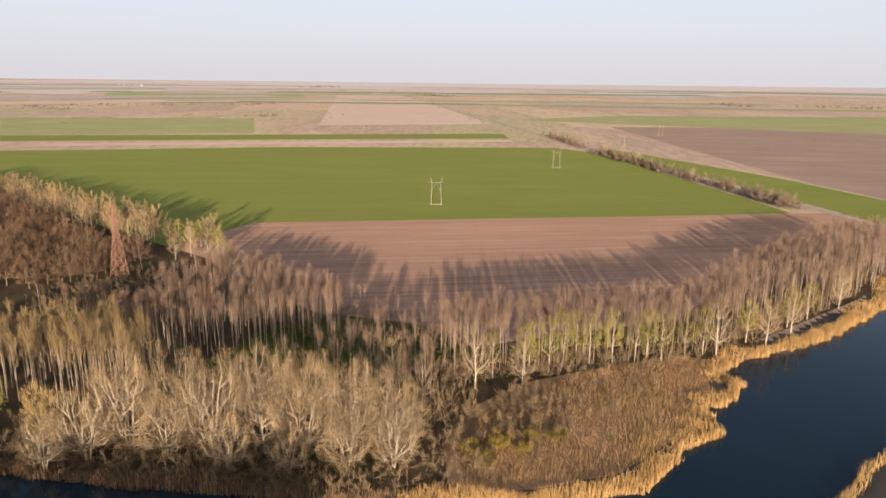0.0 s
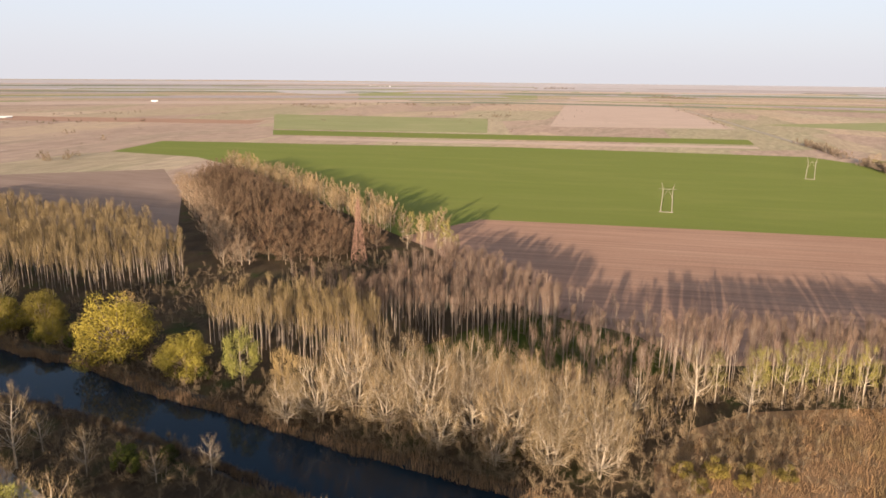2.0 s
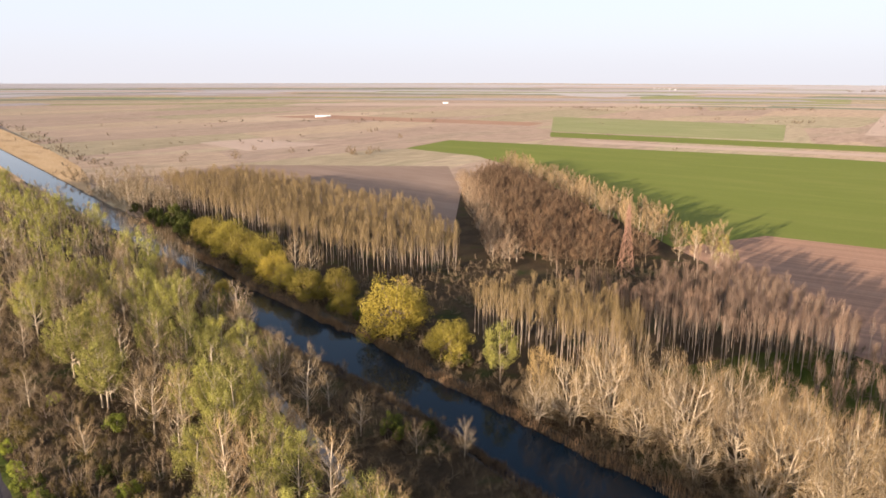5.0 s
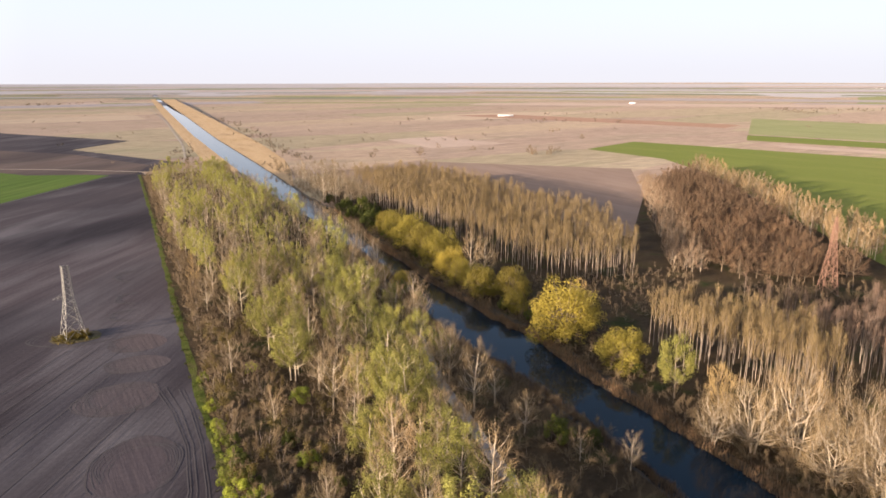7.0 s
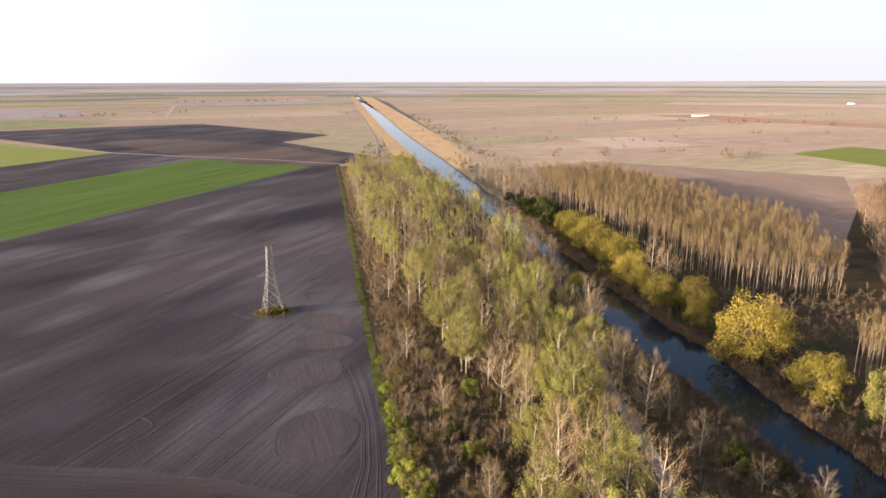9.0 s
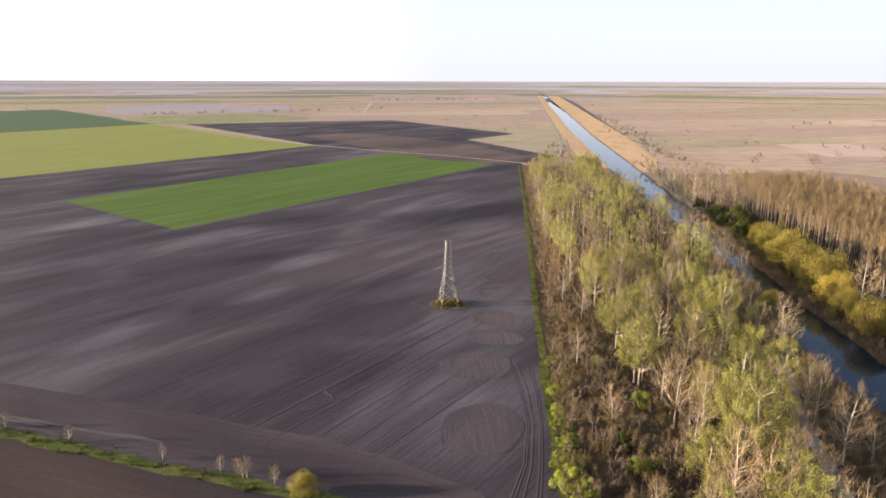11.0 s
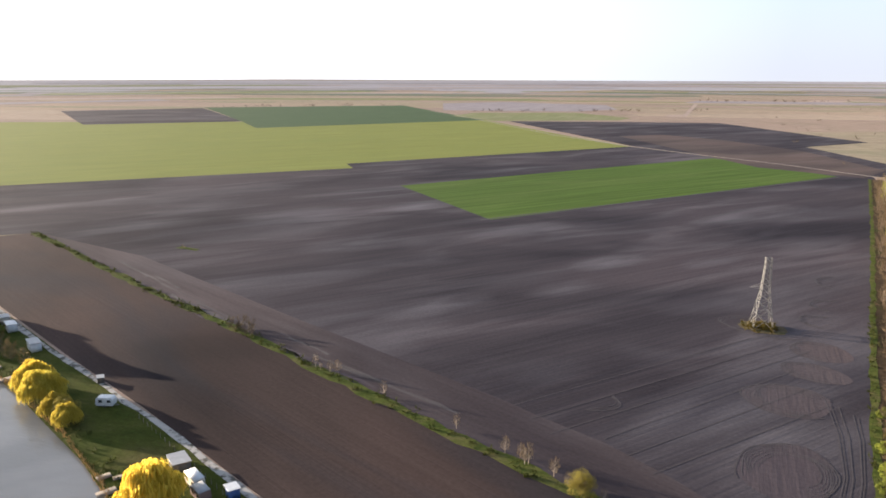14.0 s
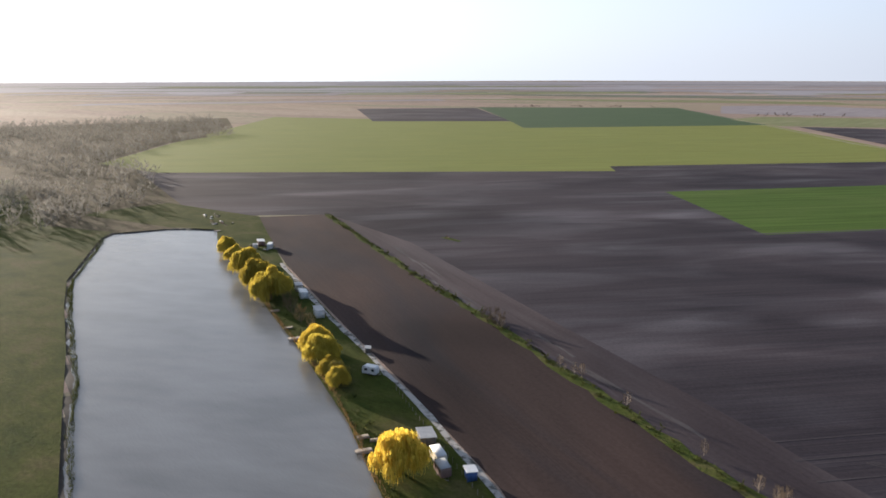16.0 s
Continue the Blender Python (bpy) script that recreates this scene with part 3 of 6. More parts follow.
def weeping_tree(seed, h, width, strands, lobes=24):
    """A round mop of fine hanging strands over a short trunk."""
    r = np.random.default_rng(seed)
    wood, leaf = Shape(), Shape()
    fork = np.array([0.1, 0.05, h * 0.28])
    wood.limb((0, 0, 0), fork, h * 0.035, h * 0.028, 6)
    mids = []
    for i in range(lobes):
        head = i * 2.4 + r.uniform(-0.4, 0.4)
        rho = math.sqrt((i + 0.3) / lobes)
        out = width * 0.36 * rho * r.uniform(0.85, 1.15)
        c = np.array([math.cos(head) * out, math.sin(head) * out, h * (0.82 - 0.42 * rho ** 1.8) * r.uniform(0.8, 1.06)])
        m = fork + (c - fork) * 0.5 + np.array([0, 0, h * 0.06])
        k = len(wood.v)
        wood.limb(fork, m, h * 0.014, h * 0.009, 4)
        wood.limb(m, c, h * 0.009, 0.03, 3)
        wood.f += [(6, k, k + 1), (k + 4, k + 8, k + 9)]
        mids.append((c, r.uniform(0.10, 0.18) * width, r.uniform(0.10, 0.17) * h))
    for i in range(strands):
        c, rx, rz = mids[r.integers(len(mids))]
        d = unit(r.normal(size=3) + [0, 0, 0.5])
        p = c + d * (rx, rx, rz) * r.uniform(0.75, 1.2)
        drop = h * r.uniform(0.06, 0.2) * (1.6 if r.random() < 0.3 else 1)
        if p[2] - drop < 0.6:
            drop = max(0.3, p[2] - 0.6)
        side = unit(np.cross(d + r.normal(0, 1.0, 3), (0, 0, 1.0))) * r.uniform(0.10, 0.2)
        t = p + np.array([d[0] * 0.25, d[1] * 0.25, 0]) * rx + [0, 0, -drop]
        k = len(leaf.v)
        leaf.v += [p - side, p + side, t]
        leaf.f.append((k, k + 1, k + 2))
    return wood, leaf


def shrub(seed, h, width, twigs, twig=1.0, w=0.05, limbs=9, stems=3):
    """Several thin stems from the ground under a rounded haze of twigs."""
    wood, crown, _ = crown_tree(seed, h=h, width=width, limbs=limbs, twigs=twigs, trunk_r=0.06, first=0.1, stems=stems, top=0.6, subs=0, twig=twig, w=w, bottom=0.06, sides=3, stout=0.6, fan=0.7, spread=0.2)
    return wood, crown


def thing(name, parts, label, category, group=""):
    """An Empty at the base with its parts. parts: (name, Shape, material)."""
    ob = tagged(new(name), label, category, group)
    for n, s, m, *lab in parts:
        part(n, s.mesh(n, m), ob, *lab)
    ob.location = (0, 0, -500)
    return ob


class Kind:
    """A few models of one kind of tree, set out as single things or joined as one stuff."""

    def __init__(self, name, models, label, category, group):
        self.name, self.models, self.label, self.category, self.group = name, models, label, category, group
        self.made, self.n = {}, 0

    def put(self, x, y, scale=1.0, rng=None, label="", i=None):
        i = (self.n * 7 + int(abs(x) * 3)) % len(self.models) if i is None else i
        self.n += 1
        turn = (self.n * 137.5) % 360
        m = pose(x, y, -0.05, 0, 0, turn) @ Matrix.Diagonal((scale * (0.94 + 0.12 * ((self.n * 0.37) % 1)), scale * (0.94 + 0.12 * ((self.n * 0.71) % 1)), scale, 1))
        if i not in self.made:
            ob = thing(self.name, self.models[i], label or self.label, self.category, self.group)
            ob.matrix_basis = m
            self.made[i] = ob
        else:
            ob = copy_thing_plain(self.made[i], m)
            if label:
                tagged(ob, label)
        return ob


def copy_thing_plain(ob, m):
    ob2 = copy_thing(ob, Matrix.Identity(4))
    ob2.matrix_basis = m
    return ob2


def stuff(name, models, spots, label, category):
    """Too many to count: all of them joined, with a mesh for the wood and one for twigs or leaves."""
    top = tagged(new(name), label, category, kind="stuff")
    for j in range(len(models[0])):
        pn, mat = models[0][j][0], models[0][j][2]
        packed = []
        for mod in models:
            s = mod[j][1]
            packed.append((np.array(s.v), np.fromiter((i for f in s.f for i in f), np.int32), np.fromiter((len(f) for f in s.f), np.int32)))
        vs, ls, cs, base = [], [], [], 0
        for k, (x, y, sc, turn) in enumerate(spots):
            v, l_, c_ = packed[(k * 5 + k // 7) % len(packed)]
            c, s_ = math.cos(turn), math.sin(turn)
            fx, fy, fz = far(x, y)
            sc = sc * math.hypot(fx, fy) / (math.hypot(x, y) + 1e-6)
            vs.append(np.stack([(v[:, 0] * c - v[:, 1] * s_) * sc + fx, (v[:, 0] * s_ + v[:, 1] * c) * sc + fy, v[:, 2] * sc - 0.05 + fz], 1))
            ls.append(l_ + base)
            cs.append(c_)
            base += len(v)
        me = bpy.data.meshes.new(pn)
        fill(me, np.concatenate(vs), np.concatenate(ls), np.concatenate(cs))
        me.materials.append(mat)
        part(pn, me, top)
    return top


def scatter(poly, spacing, seed, jitter=0.5, angle=0.0):
    """Spots on a jittered grid within a polygon."""
    rng = np.random.default_rng(seed)
    p = np.array(poly, float)
    c, r = p.mean(0), np.abs(p - p.mean(0)).max() * 1.5
    g = np.arange(-r, r, spacing)
    u, v = np.meshgrid(g, g)
    u, v = u.ravel() + rng.uniform(-jitter, jitter, u.size) * spacing, v.ravel() + rng.uniform(-jitter, jitter, v.size) * spacing
    a = radians(angle)
    x, y = c[0] + u * math.cos(a) - v * math.sin(a), c[1] + u * math.sin(a) + v * math.cos(a)
    ok = inside(poly, x, y)
    return [(float(a_), float(b_)) for a_, b_ in zip(x[ok], y[ok])]


# ------------------------------------------------------------------ ground and water
RIVER = [(20, 16000), (40, 3600), (52, 2170), (63, 1170), (73, 787), (80, 598), (89, 424), (92, 340), (94, 290), (90, 253), (87, 208), (91, 180),
         (95, 160), (96, 115), (95, 88), (96, 40), (106, -10), (126, -46), (146, -64), (158, -72), (200, -118), (300, -190), (480, -300), (560, -250),
         (420, -190), (330, -150), (287, -124), (259, -101), (241, -86), (227, -72), (226, -66), (219, -57), (205, -45), (198, -50), (187, -47), (180, -37), (174, -38),
         (168, -39), (161, -34), (156, -28), (150, -26), (143, -22), (137, -18), (130, -2), (127, 10), (122, 28), (119, 47), (118, 66), (116, 98), (115, 133), (113, 160), (115, 190),
         (111, 215), (109, 240), (107, 268), (108, 300), (106, 341), (109, 390), (111, 451), (105, 487), (103, 612), (101, 752), (92, 1069), (85, 1802), (60, 3600), (40, 16000)]
POND = [(-394, 120), (-358, 109), (-308, 101), (-283, 97), (-245, 91), (-211, 86), (-192, 83), (-175, 80), (-157, 77), (-145, 74), (-128, 69), (-109, 64), (-70, 52),
        (-40, 30), (-50, -6), (-100, 2), (-149, 9), (-169, 12), (-191, 15), (-209, 19), (-238, 22), (-290, 28), (-328, 34), (-372, 49), (-405, 60), (-419, 70), (-412, 92)]


def spaced(a, b, step):
    return list(np.arange(a, b, step))


def grown(a, b, first, rate):
    out, step = [], first
    while a < b:
        out.append(a)
        step *= rate
        a += step
    return out + [b]


xs = [-v for v in grown(430, 16000, 12, 1.13)][::-1] + spaced(-427, -36, 3.4) + spaced(-36, 30, 8) + spaced(30, 80, 4) + spaced(80, 200, 2) + spaced(200, 296, 4) + spaced(296, 570, 7) + grown(570, 16000, 9, 1.13)
ys = [-v for v in grown(310, 16000, 12, 1.13)][::-1] + spaced(-300, -130, 6) + spaced(-130, 124, 3) + spaced(124, 300, 4) + spaced(300, 520, 8) + grown(520, 16000, 8, 1.06)
gx, gy = [a.ravel() for a in np.meshgrid(np.array(xs), np.array(ys))]
rag = np.array([noise.noise(Vector((a * 0.16, b * 0.16, 0))) for a, b in zip(gx, gy)]) * 1.6 * (np.hypot(gx, gy) < 700)
rag += np.array([noise.noise(Vector((a * 0.05, b * 0.05, 5))) for a, b in zip(gx, gy)]) * 2.4 * (np.hypot(gx, gy) < 600) * (gx > 0)
zz = np.zeros(gx.shape)
for poly, slope in ((RIVER, 0.35), (POND, 0.45)):
    d = edge_distance(poly, gx, gy) * np.where(inside(poly, gx, gy), 1, -1) + rag
    zz = np.minimum(zz, np.clip(-0.55 - slope * d, -2.0, 0))
wx, wy, wz = far(gx, gy)
cols = len(xs)
gf = [(j * cols + i, j * cols + i + 1, (j + 1) * cols + i + 1, (j + 1) * cols + i) for j in range(len(ys) - 1) for i in range(cols - 1)]
ground = structure("ground", to_mesh("ground", np.stack([wx, wy, wz + zz], 1).tolist(), gf, M_GROUND), "flat dry beige grassland reaching the hazy horizon", "ground")

ground.data.materials.append(M_BED)
dip = (zz < -0.03)
corner = np.array(gf)
near_river = (edge_distance(RIVER, gx, gy) < 9) & (gy < 430) & (gx > 60)
ground.data.polygons.foreach_set("material_index", ((dip | near_river)[corner].sum(1) >= 2).astype(np.int32))
ground.data.update()

# water lies below the banks and shows where the ground dips
wys = spaced(-320, 700, 40) + grown(700, 15900, 60, 1.1)
wv, wf = [], []
for i, y_ in enumerate(wys):
    mid = np.interp(y_, [-320, 60, 420, 1000, 2200, 3600, 16000], [300, 106, 100, 80, 66, 50, 30])
    half = np.interp(y_, [-320, -60, 60, 140, 1000, 16000], [420, 300, 26, 22, 24, 60])
    x_, yy, z_ = far([mid - half, mid + half], [y_, y_])
    wv += [(float(a), float(b), float(c) - 0.55) for a, b, c in zip(x_, yy, z_)]
    if i:
        wf.append((2 * i - 2, 2 * i - 1, 2 * i + 1, 2 * i))
structure("river_water", to_mesh("river_water", wv, wf, M_WATER), "still dark blue river water between reed banks", "water")
structure("pond_water", to_mesh("pond_water", [(-440, -20, -0.55), (-20, -20, -0.55), (-20, 135, -0.55), (-440, 135, -0.55)], [(0, 1, 2, 3)], M_POND),
          "grey rippled fishing pond reflecting the bright sky", "water")

# ------------------------------------------------------------------ fields and tracks
STRIP = [(930, -36), (680, -182), (560, -232), (462, -192), (560, -158), (760, -82), (880, -40)]
field("crop_field_wheat_east", [(506, 731), (628, 795), (675, 690), (723, 568), (820, 364), (909, 27), (852, -32), (490, -146), (462, -69), (416, 73), (377, 187), (306, 204), (330, 250), (425, 400), (482, 505), (520, 605)], M_GREEN, "large even green field of young winter wheat", 1)
field("ploughed_field_east", [(280, 190), (306, 204), (377, 187), (416, 73), (462, -69), (490, -146), (500, -190), (430, -190), (320, -130), (240, -60), (205, 0), (205, 60), (222, 130)], M_BROWN, "red-brown ploughed field with furrows running across", 1)
field("ploughed_field_north_east", [(150, 640), (262, 690), (432, 548), (262, 300), (200, 330)], M_DULL, "brown ploughed field behind the poplar plantation", 1)
field("ploughed_field_far_east", [(1363, -64), (1500, -650), (500, -260), (640, -205)], M_DULL, "ploughed brown field beyond the country road", 1)
field("crop_strip_roadside", STRIP, M_GREEN, "narrow green crop strip beside the country road", 2)
field("crop_strip_one", [(867, 819), (1129, 116), (1042, 98), (791, 748)], M_GREEN, "narrow strip of green wheat", 1)
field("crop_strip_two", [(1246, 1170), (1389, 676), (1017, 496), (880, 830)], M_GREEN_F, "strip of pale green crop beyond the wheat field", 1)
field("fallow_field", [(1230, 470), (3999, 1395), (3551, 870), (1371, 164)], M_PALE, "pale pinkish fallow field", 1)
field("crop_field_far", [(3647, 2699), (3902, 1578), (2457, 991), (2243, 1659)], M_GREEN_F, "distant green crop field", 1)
field("fallow_strip", [(770, 690), (1015, 92), (985, 86), (750, 640)], M_PALE, "pale dry strip between green fields", 2)
field("ploughed_field_north_west", [(-8, 700), (-4, 560), (0, 430), (3, 320), (5, 240), (7.5, 182), (9, 135), (14, 60), (-40, 118), (-60, 124), (-148, 141), (-243, 159), (-396, 190), (-440, 120),
      (-700, 140), (-671, 152), (-430, 504), (-458, 527), (-276, 859), (-11, 712)], M_PLOUGH, "wide dark ploughed field with pale drying streaks", 1)
field("crop_field_wheat_west", [(-327, 441), (-160, 783), (-37, 695), (-200, 362)], M_GREEN_W, "bright green wheat field within the ploughed land", 2)
field("crop_field_rape_west", [(-778, 120), (-671, 152), (-430, 504), (-458, 527), (-276, 859), (-400, 960), (-698, 1230), (-910, 818), (-1060, 920), (-1500, 600), (-964, 237)], M_YGREEN, "large pale yellow-green crop field", 2)
field("crop_field_dark_west", [(-1060, 920), (-910, 818), (-698, 1230), (-1264, 1723), (-1640, 1290)], M_DGREEN, "dark green crop field", 3)
field("ploughed_field_far_west", [(-1760, 950), (-1610, 1262), (-1068, 927), (-1230, 700)], M_PLOUGH, "far dark ploughed field", 3)
field("ploughed_field_beyond_road", [(-640, 1225), (-429, 1340), (-280, 1400), (-26, 1090), (-90, 975), (34, 767), (-5, 712), (-276, 865)], M_PLOUGH, "dark ploughed field beyond the dirt road", 1)
field("harrowed_field_pond", [(-415, 149), (-396, 191), (-243, 160), (-133, 140), (-71, 128), (-28, 118), (-40, 64), (-99, 85), (-156, 96), (-206, 104), (-296, 120)], M_PLOUGH_P, "smooth brown harrowed field beside the pond track", 2)
field("meadow_pond", [(-490, 60), (-500, 118), (-415, 152), (-296, 119), (-206, 103), (-156, 95), (-99, 84), (-40, 62), (-30, 40), (-60, 46), (-109, 62.5), (-145, 72.5), (-192, 81.5), (-245, 89.5), (-308, 99.5), (-358, 107.5), (-392, 118), (-414, 98)], M_MEADOW, "grassy bank beside the fishing pond", 3)
field("meadow_west", [(-560, 30), (-440, 20), (-416, 70), (-411, 98), (-415, 152), (-700, 160), (-790, 128), (-980, 242), (-1060, 362), (-1520, 500), (-1560, 440), (-1100, 280), (-800, 60)], M_DRY, "rough dry grass at the head of the pond", 0.6)
field("meadow_south", [(-460, 40), (-420, 68), (-405, 58.5), (-372, 47.5), (-328, 32.5), (-290, 26.5), (-238, 20.5), (-191, 13.5), (-149, 7.5), (-90, -2), (-90, -120), (-700, -120), (-700, 40)], M_MEADOW, "rough green meadow along the pond", 3)
field("woodland_floor_west", [(-11, 690), (-6, 560), (-1.5, 430), (2, 320), (4, 240), (6.5, 182), (8.5, 135), (10, 60), (60, 20), (90, 30), (93, 88), (93, 160), (86, 180), (84, 208), (88, 253), (90, 330), (84, 440), (74, 620), (60, 690)], M_FLOOR, "brown leaf-covered woodland floor", 3)
field("woodland_floor_south_west", [(-660, 40), (-500, 0), (-470, 40), (-500, 85), (-690, 128), (-771, 115), (-950, 200), (-1040, 310), (-1480, 430), (-1480, 60), (-900, -40)], M_DRY, "brown floor of the wood beyond the pond", 3)
field("woodland_floor_east", [(118, 520), (114, 430), (112, 341), (112, 250), (119, 190), (118, 98), (122, 45), (132, 10), (145, -12), (170, -28), (205, -38), (232, -62), (292, -116), (330, -142), (400, -176), (396, -140), (348, -98),
      (292, -60), (252, -42), (238, -18), (212, 24), (202, 60), (206, 76), (226, 84), (262, 140), (294, 172), (316, 212), (420, 396), (475, 500), (380, 460), (240, 300), (215, 520), (150, 560)], M_FLOOR, "dark brown floor of the riverside wood", 3)
# distance haze is put into the colour of this far ring of plain
M_HAZE = field_material("painted_haze_plain", (0.29, 0.27, 0.275), (0.35, 0.325, 0.33), (0.26, 0.26, 0.255), 100, 60, 0.8, 0.6, 0.05, 500)
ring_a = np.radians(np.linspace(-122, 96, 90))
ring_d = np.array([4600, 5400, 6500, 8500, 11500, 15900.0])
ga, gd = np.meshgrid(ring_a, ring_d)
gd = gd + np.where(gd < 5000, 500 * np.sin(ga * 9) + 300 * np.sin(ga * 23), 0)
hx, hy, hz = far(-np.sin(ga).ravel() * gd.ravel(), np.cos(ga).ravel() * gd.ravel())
structure("distant_plain", to_mesh("distant_plain", np.stack([hx, hy, hz + 0.25], 1), [(j * 90 + i, (j + 1) * 90 + i, (j + 1) * 90 + i + 1, j * 90 + i + 1) for j in range(5) for i in range(89)], M_HAZE), "plain paled by painted haze towards the horizon", "plain")
# random far strips, most in colours that have haze painted in
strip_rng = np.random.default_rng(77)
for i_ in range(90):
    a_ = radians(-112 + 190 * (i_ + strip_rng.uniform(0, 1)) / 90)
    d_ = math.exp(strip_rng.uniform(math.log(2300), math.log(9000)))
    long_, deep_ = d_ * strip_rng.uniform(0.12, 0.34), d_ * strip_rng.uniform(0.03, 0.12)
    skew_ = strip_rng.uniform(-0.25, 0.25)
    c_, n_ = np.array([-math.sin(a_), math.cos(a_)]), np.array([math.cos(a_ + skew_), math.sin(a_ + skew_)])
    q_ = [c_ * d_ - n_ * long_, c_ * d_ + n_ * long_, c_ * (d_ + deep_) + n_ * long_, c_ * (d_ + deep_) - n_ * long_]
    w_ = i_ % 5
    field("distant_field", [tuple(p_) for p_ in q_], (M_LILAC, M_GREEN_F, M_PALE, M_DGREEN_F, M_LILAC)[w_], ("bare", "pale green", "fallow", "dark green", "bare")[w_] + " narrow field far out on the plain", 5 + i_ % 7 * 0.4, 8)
field("headland_verge", [(-396, 191), (-243, 160), (-133, 140), (-71, 128), (-25, 117), (-4, 121), (-8, 128), (-15, 131.5), (-29, 138.5), (-48, 145.5), (-67, 149), (-81, 152.5), (-165, 167), (-300, 192)], M_HEAD, "paler turning strip of the ploughed field", 2)
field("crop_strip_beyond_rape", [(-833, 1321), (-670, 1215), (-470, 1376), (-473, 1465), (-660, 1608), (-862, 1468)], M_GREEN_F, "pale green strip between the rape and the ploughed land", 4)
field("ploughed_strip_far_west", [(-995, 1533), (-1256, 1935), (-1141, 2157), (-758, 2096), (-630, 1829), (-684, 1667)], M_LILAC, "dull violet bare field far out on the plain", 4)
field("brown_field_beyond_road", [(-342, 1005), (-107, 725), (-16, 696), (-2, 767), (-90, 922), (-194, 1017), (-294, 1065)], M_BARE, "dull brown bare field along the dirt road", 3)
field("dry_ditch_bank", [(-429, 1568), (-385, 1568), (-535, 2312), (-558, 2360), (-416, 1671), (-446, 1634)], M_PALE, "pale dry bank of a ditch in the grassland", 4)
field("marsh_floor", [(126, 22), (132, 4), (142, -14), (165, -31), (190, -42), (206, -42), (214, -46), (216, -36), (198, -8), (184, 12), (168, 22), (150, 28)], M_MARSHBED, "russet mat of rotted reed under the marsh", 4)
field("shaded_clearing", [(168, 112), (206, 102), (230, 86), (226, 52), (208, 26), (190, 44), (172, 84)], M_MEADOW, "shaded green clearing between the plantations", 4)
field("reed_belt_east", [(105, 560), (101, 752), (92, 1069), (85, 1802), (62, 3400), (120, 3400), (132, 1600), (140, 1000), (134, 760), (122, 660)], M_REEDLAND, "broad belt of flattened golden reeds beside the canal", 2)
field("reed_belt_west", [(76, 680), (73, 787), (63, 1170), (52, 2170), (40, 3500), (20, 3500), (32, 2100), (44, 1170), (50, 800), (58, 690)], M_REEDLAND, "narrow belt of golden reeds beside the canal", 2)
field("stubble_field", [(320, 965), (412, 985), (450, 838), (330, 815)], M_PALE, "pale stubble field on the plain", 1)
field("dark_strip_plain", [(683, 1557), (960, 960), (1050, 1010), (835, 1560)], M_BROWN, "dull brown strip of land on the plain", 1)
field("crop_strip_far_road", [(1825, -112), (2003, -792), (1310, -530), (1543, 140)], M_GREEN_F, "pale green crop beyond the ploughed land", 2)
field("grass_patch_pylon", [(-36, 247), (-31, 244.5), (-26, 245), (-22, 247), (-21.5, 251), (-23, 255), (-28, 256), (-33, 257.5), (-36.5, 254), (-37.5, 250)], M_DRY, "unploughed grassy patch under the pylon", 3)
field("grass_patch_field", [(-300, 211), (-286, 213), (-287, 216), (-300, 215)], M_VERGE, "small grassy islet in the ploughed field", 3)
ribbon("verge", [(-396, 190), (-243, 159), (-180, 149), (-133, 139), (-71, 127), (-30, 119)], 3.6, M_VERGE, "green grass strip between two ploughed fields", "verge", 5, 0.55)
ribbon("verge_wood", [(-12, 690), (-6.8, 560), (-2, 430), (1.6, 320), (4, 240), (6.3, 182), (8.3, 140), (11, 100)], 2.0, M_VERGE, "green grass verge along the edge of the wood", "verge", 5, 0.5)
ribbon("gravel_track", [(-300, 119), (-234, 106.5), (-197, 101), (-157, 94.5), (-135, 91), (-115, 87), (-96, 83), (-60, 74)], 1.7, M_GRAVEL, "white gravel track along the pond", "track", 6, 0.55)
ribbon("dirt_road", [(-1000, 1480), (-824, 1334), (-428, 968), (-276, 859), (-170, 803), (-92, 765), (-5, 708)], 3, M_DIRT, "pale dirt road between fields", "road", 6)
ribbon("country_road", [(4222, 1106), (1570, 201), (1113, 51), (876, -31), (522, -163), (447, -191), (340, -232)], 7, M_DIRT, "pale unpaved country road", "road", 6)
ribbon("canal_track", [(10, 720), (34, 800), (40, 1000), (34, 1584), (5, 2380)], 2.5, M_DIRT, "pale track along the canal", "track", 6)
ribbon("farm_lane", [(80, 215), (76, 195), (71, 172), (68, 140), (66, 122), (63, 90), (60, 40)], 3.2, M_ASPHALT, "narrow grey lane under the trees", "road", 6)

# ------------------------------------------------------------------ trees
def models_bare(seeds, bark, twig_mat, make, **kw):
    out = []
    for s in seeds:
        w, c, _ = make(s, **kw)
        out.append([("trunk", w, bark), ("crown", c, twig_mat)])
    return out


MOD_PLANT = models_bare((1, 2, 3, 4, 5), M_BARK_P, M_TWIG_P, column_tree, h=22, width=4.4, limbs=9, twigs=340, trunk_r=0.15, first=0.45, twig=1.7, w=0.055, rise=0.3)
MOD_PLANT_Y = models_bare((6, 7, 8, 9), M_BARK_P, M_TWIG_Y, column_tree, h=21, width=4.6, limbs=7, twigs=290, trunk_r=0.14, first=0.36, twig=1.8, w=0.075, rise=0.32)
MOD_WHITE = models_bare((11, 12, 13, 14), M_BARK_W, M_TWIG_W, crown_tree, h=23, width=18.5, limbs=42, twigs=7600, trunk_r=0.32, first=0.16, stems=3, top=0.6, twig=1.5, w=0.05, bottom=0.12, subs=5, stout=0.6, sag=0.24)
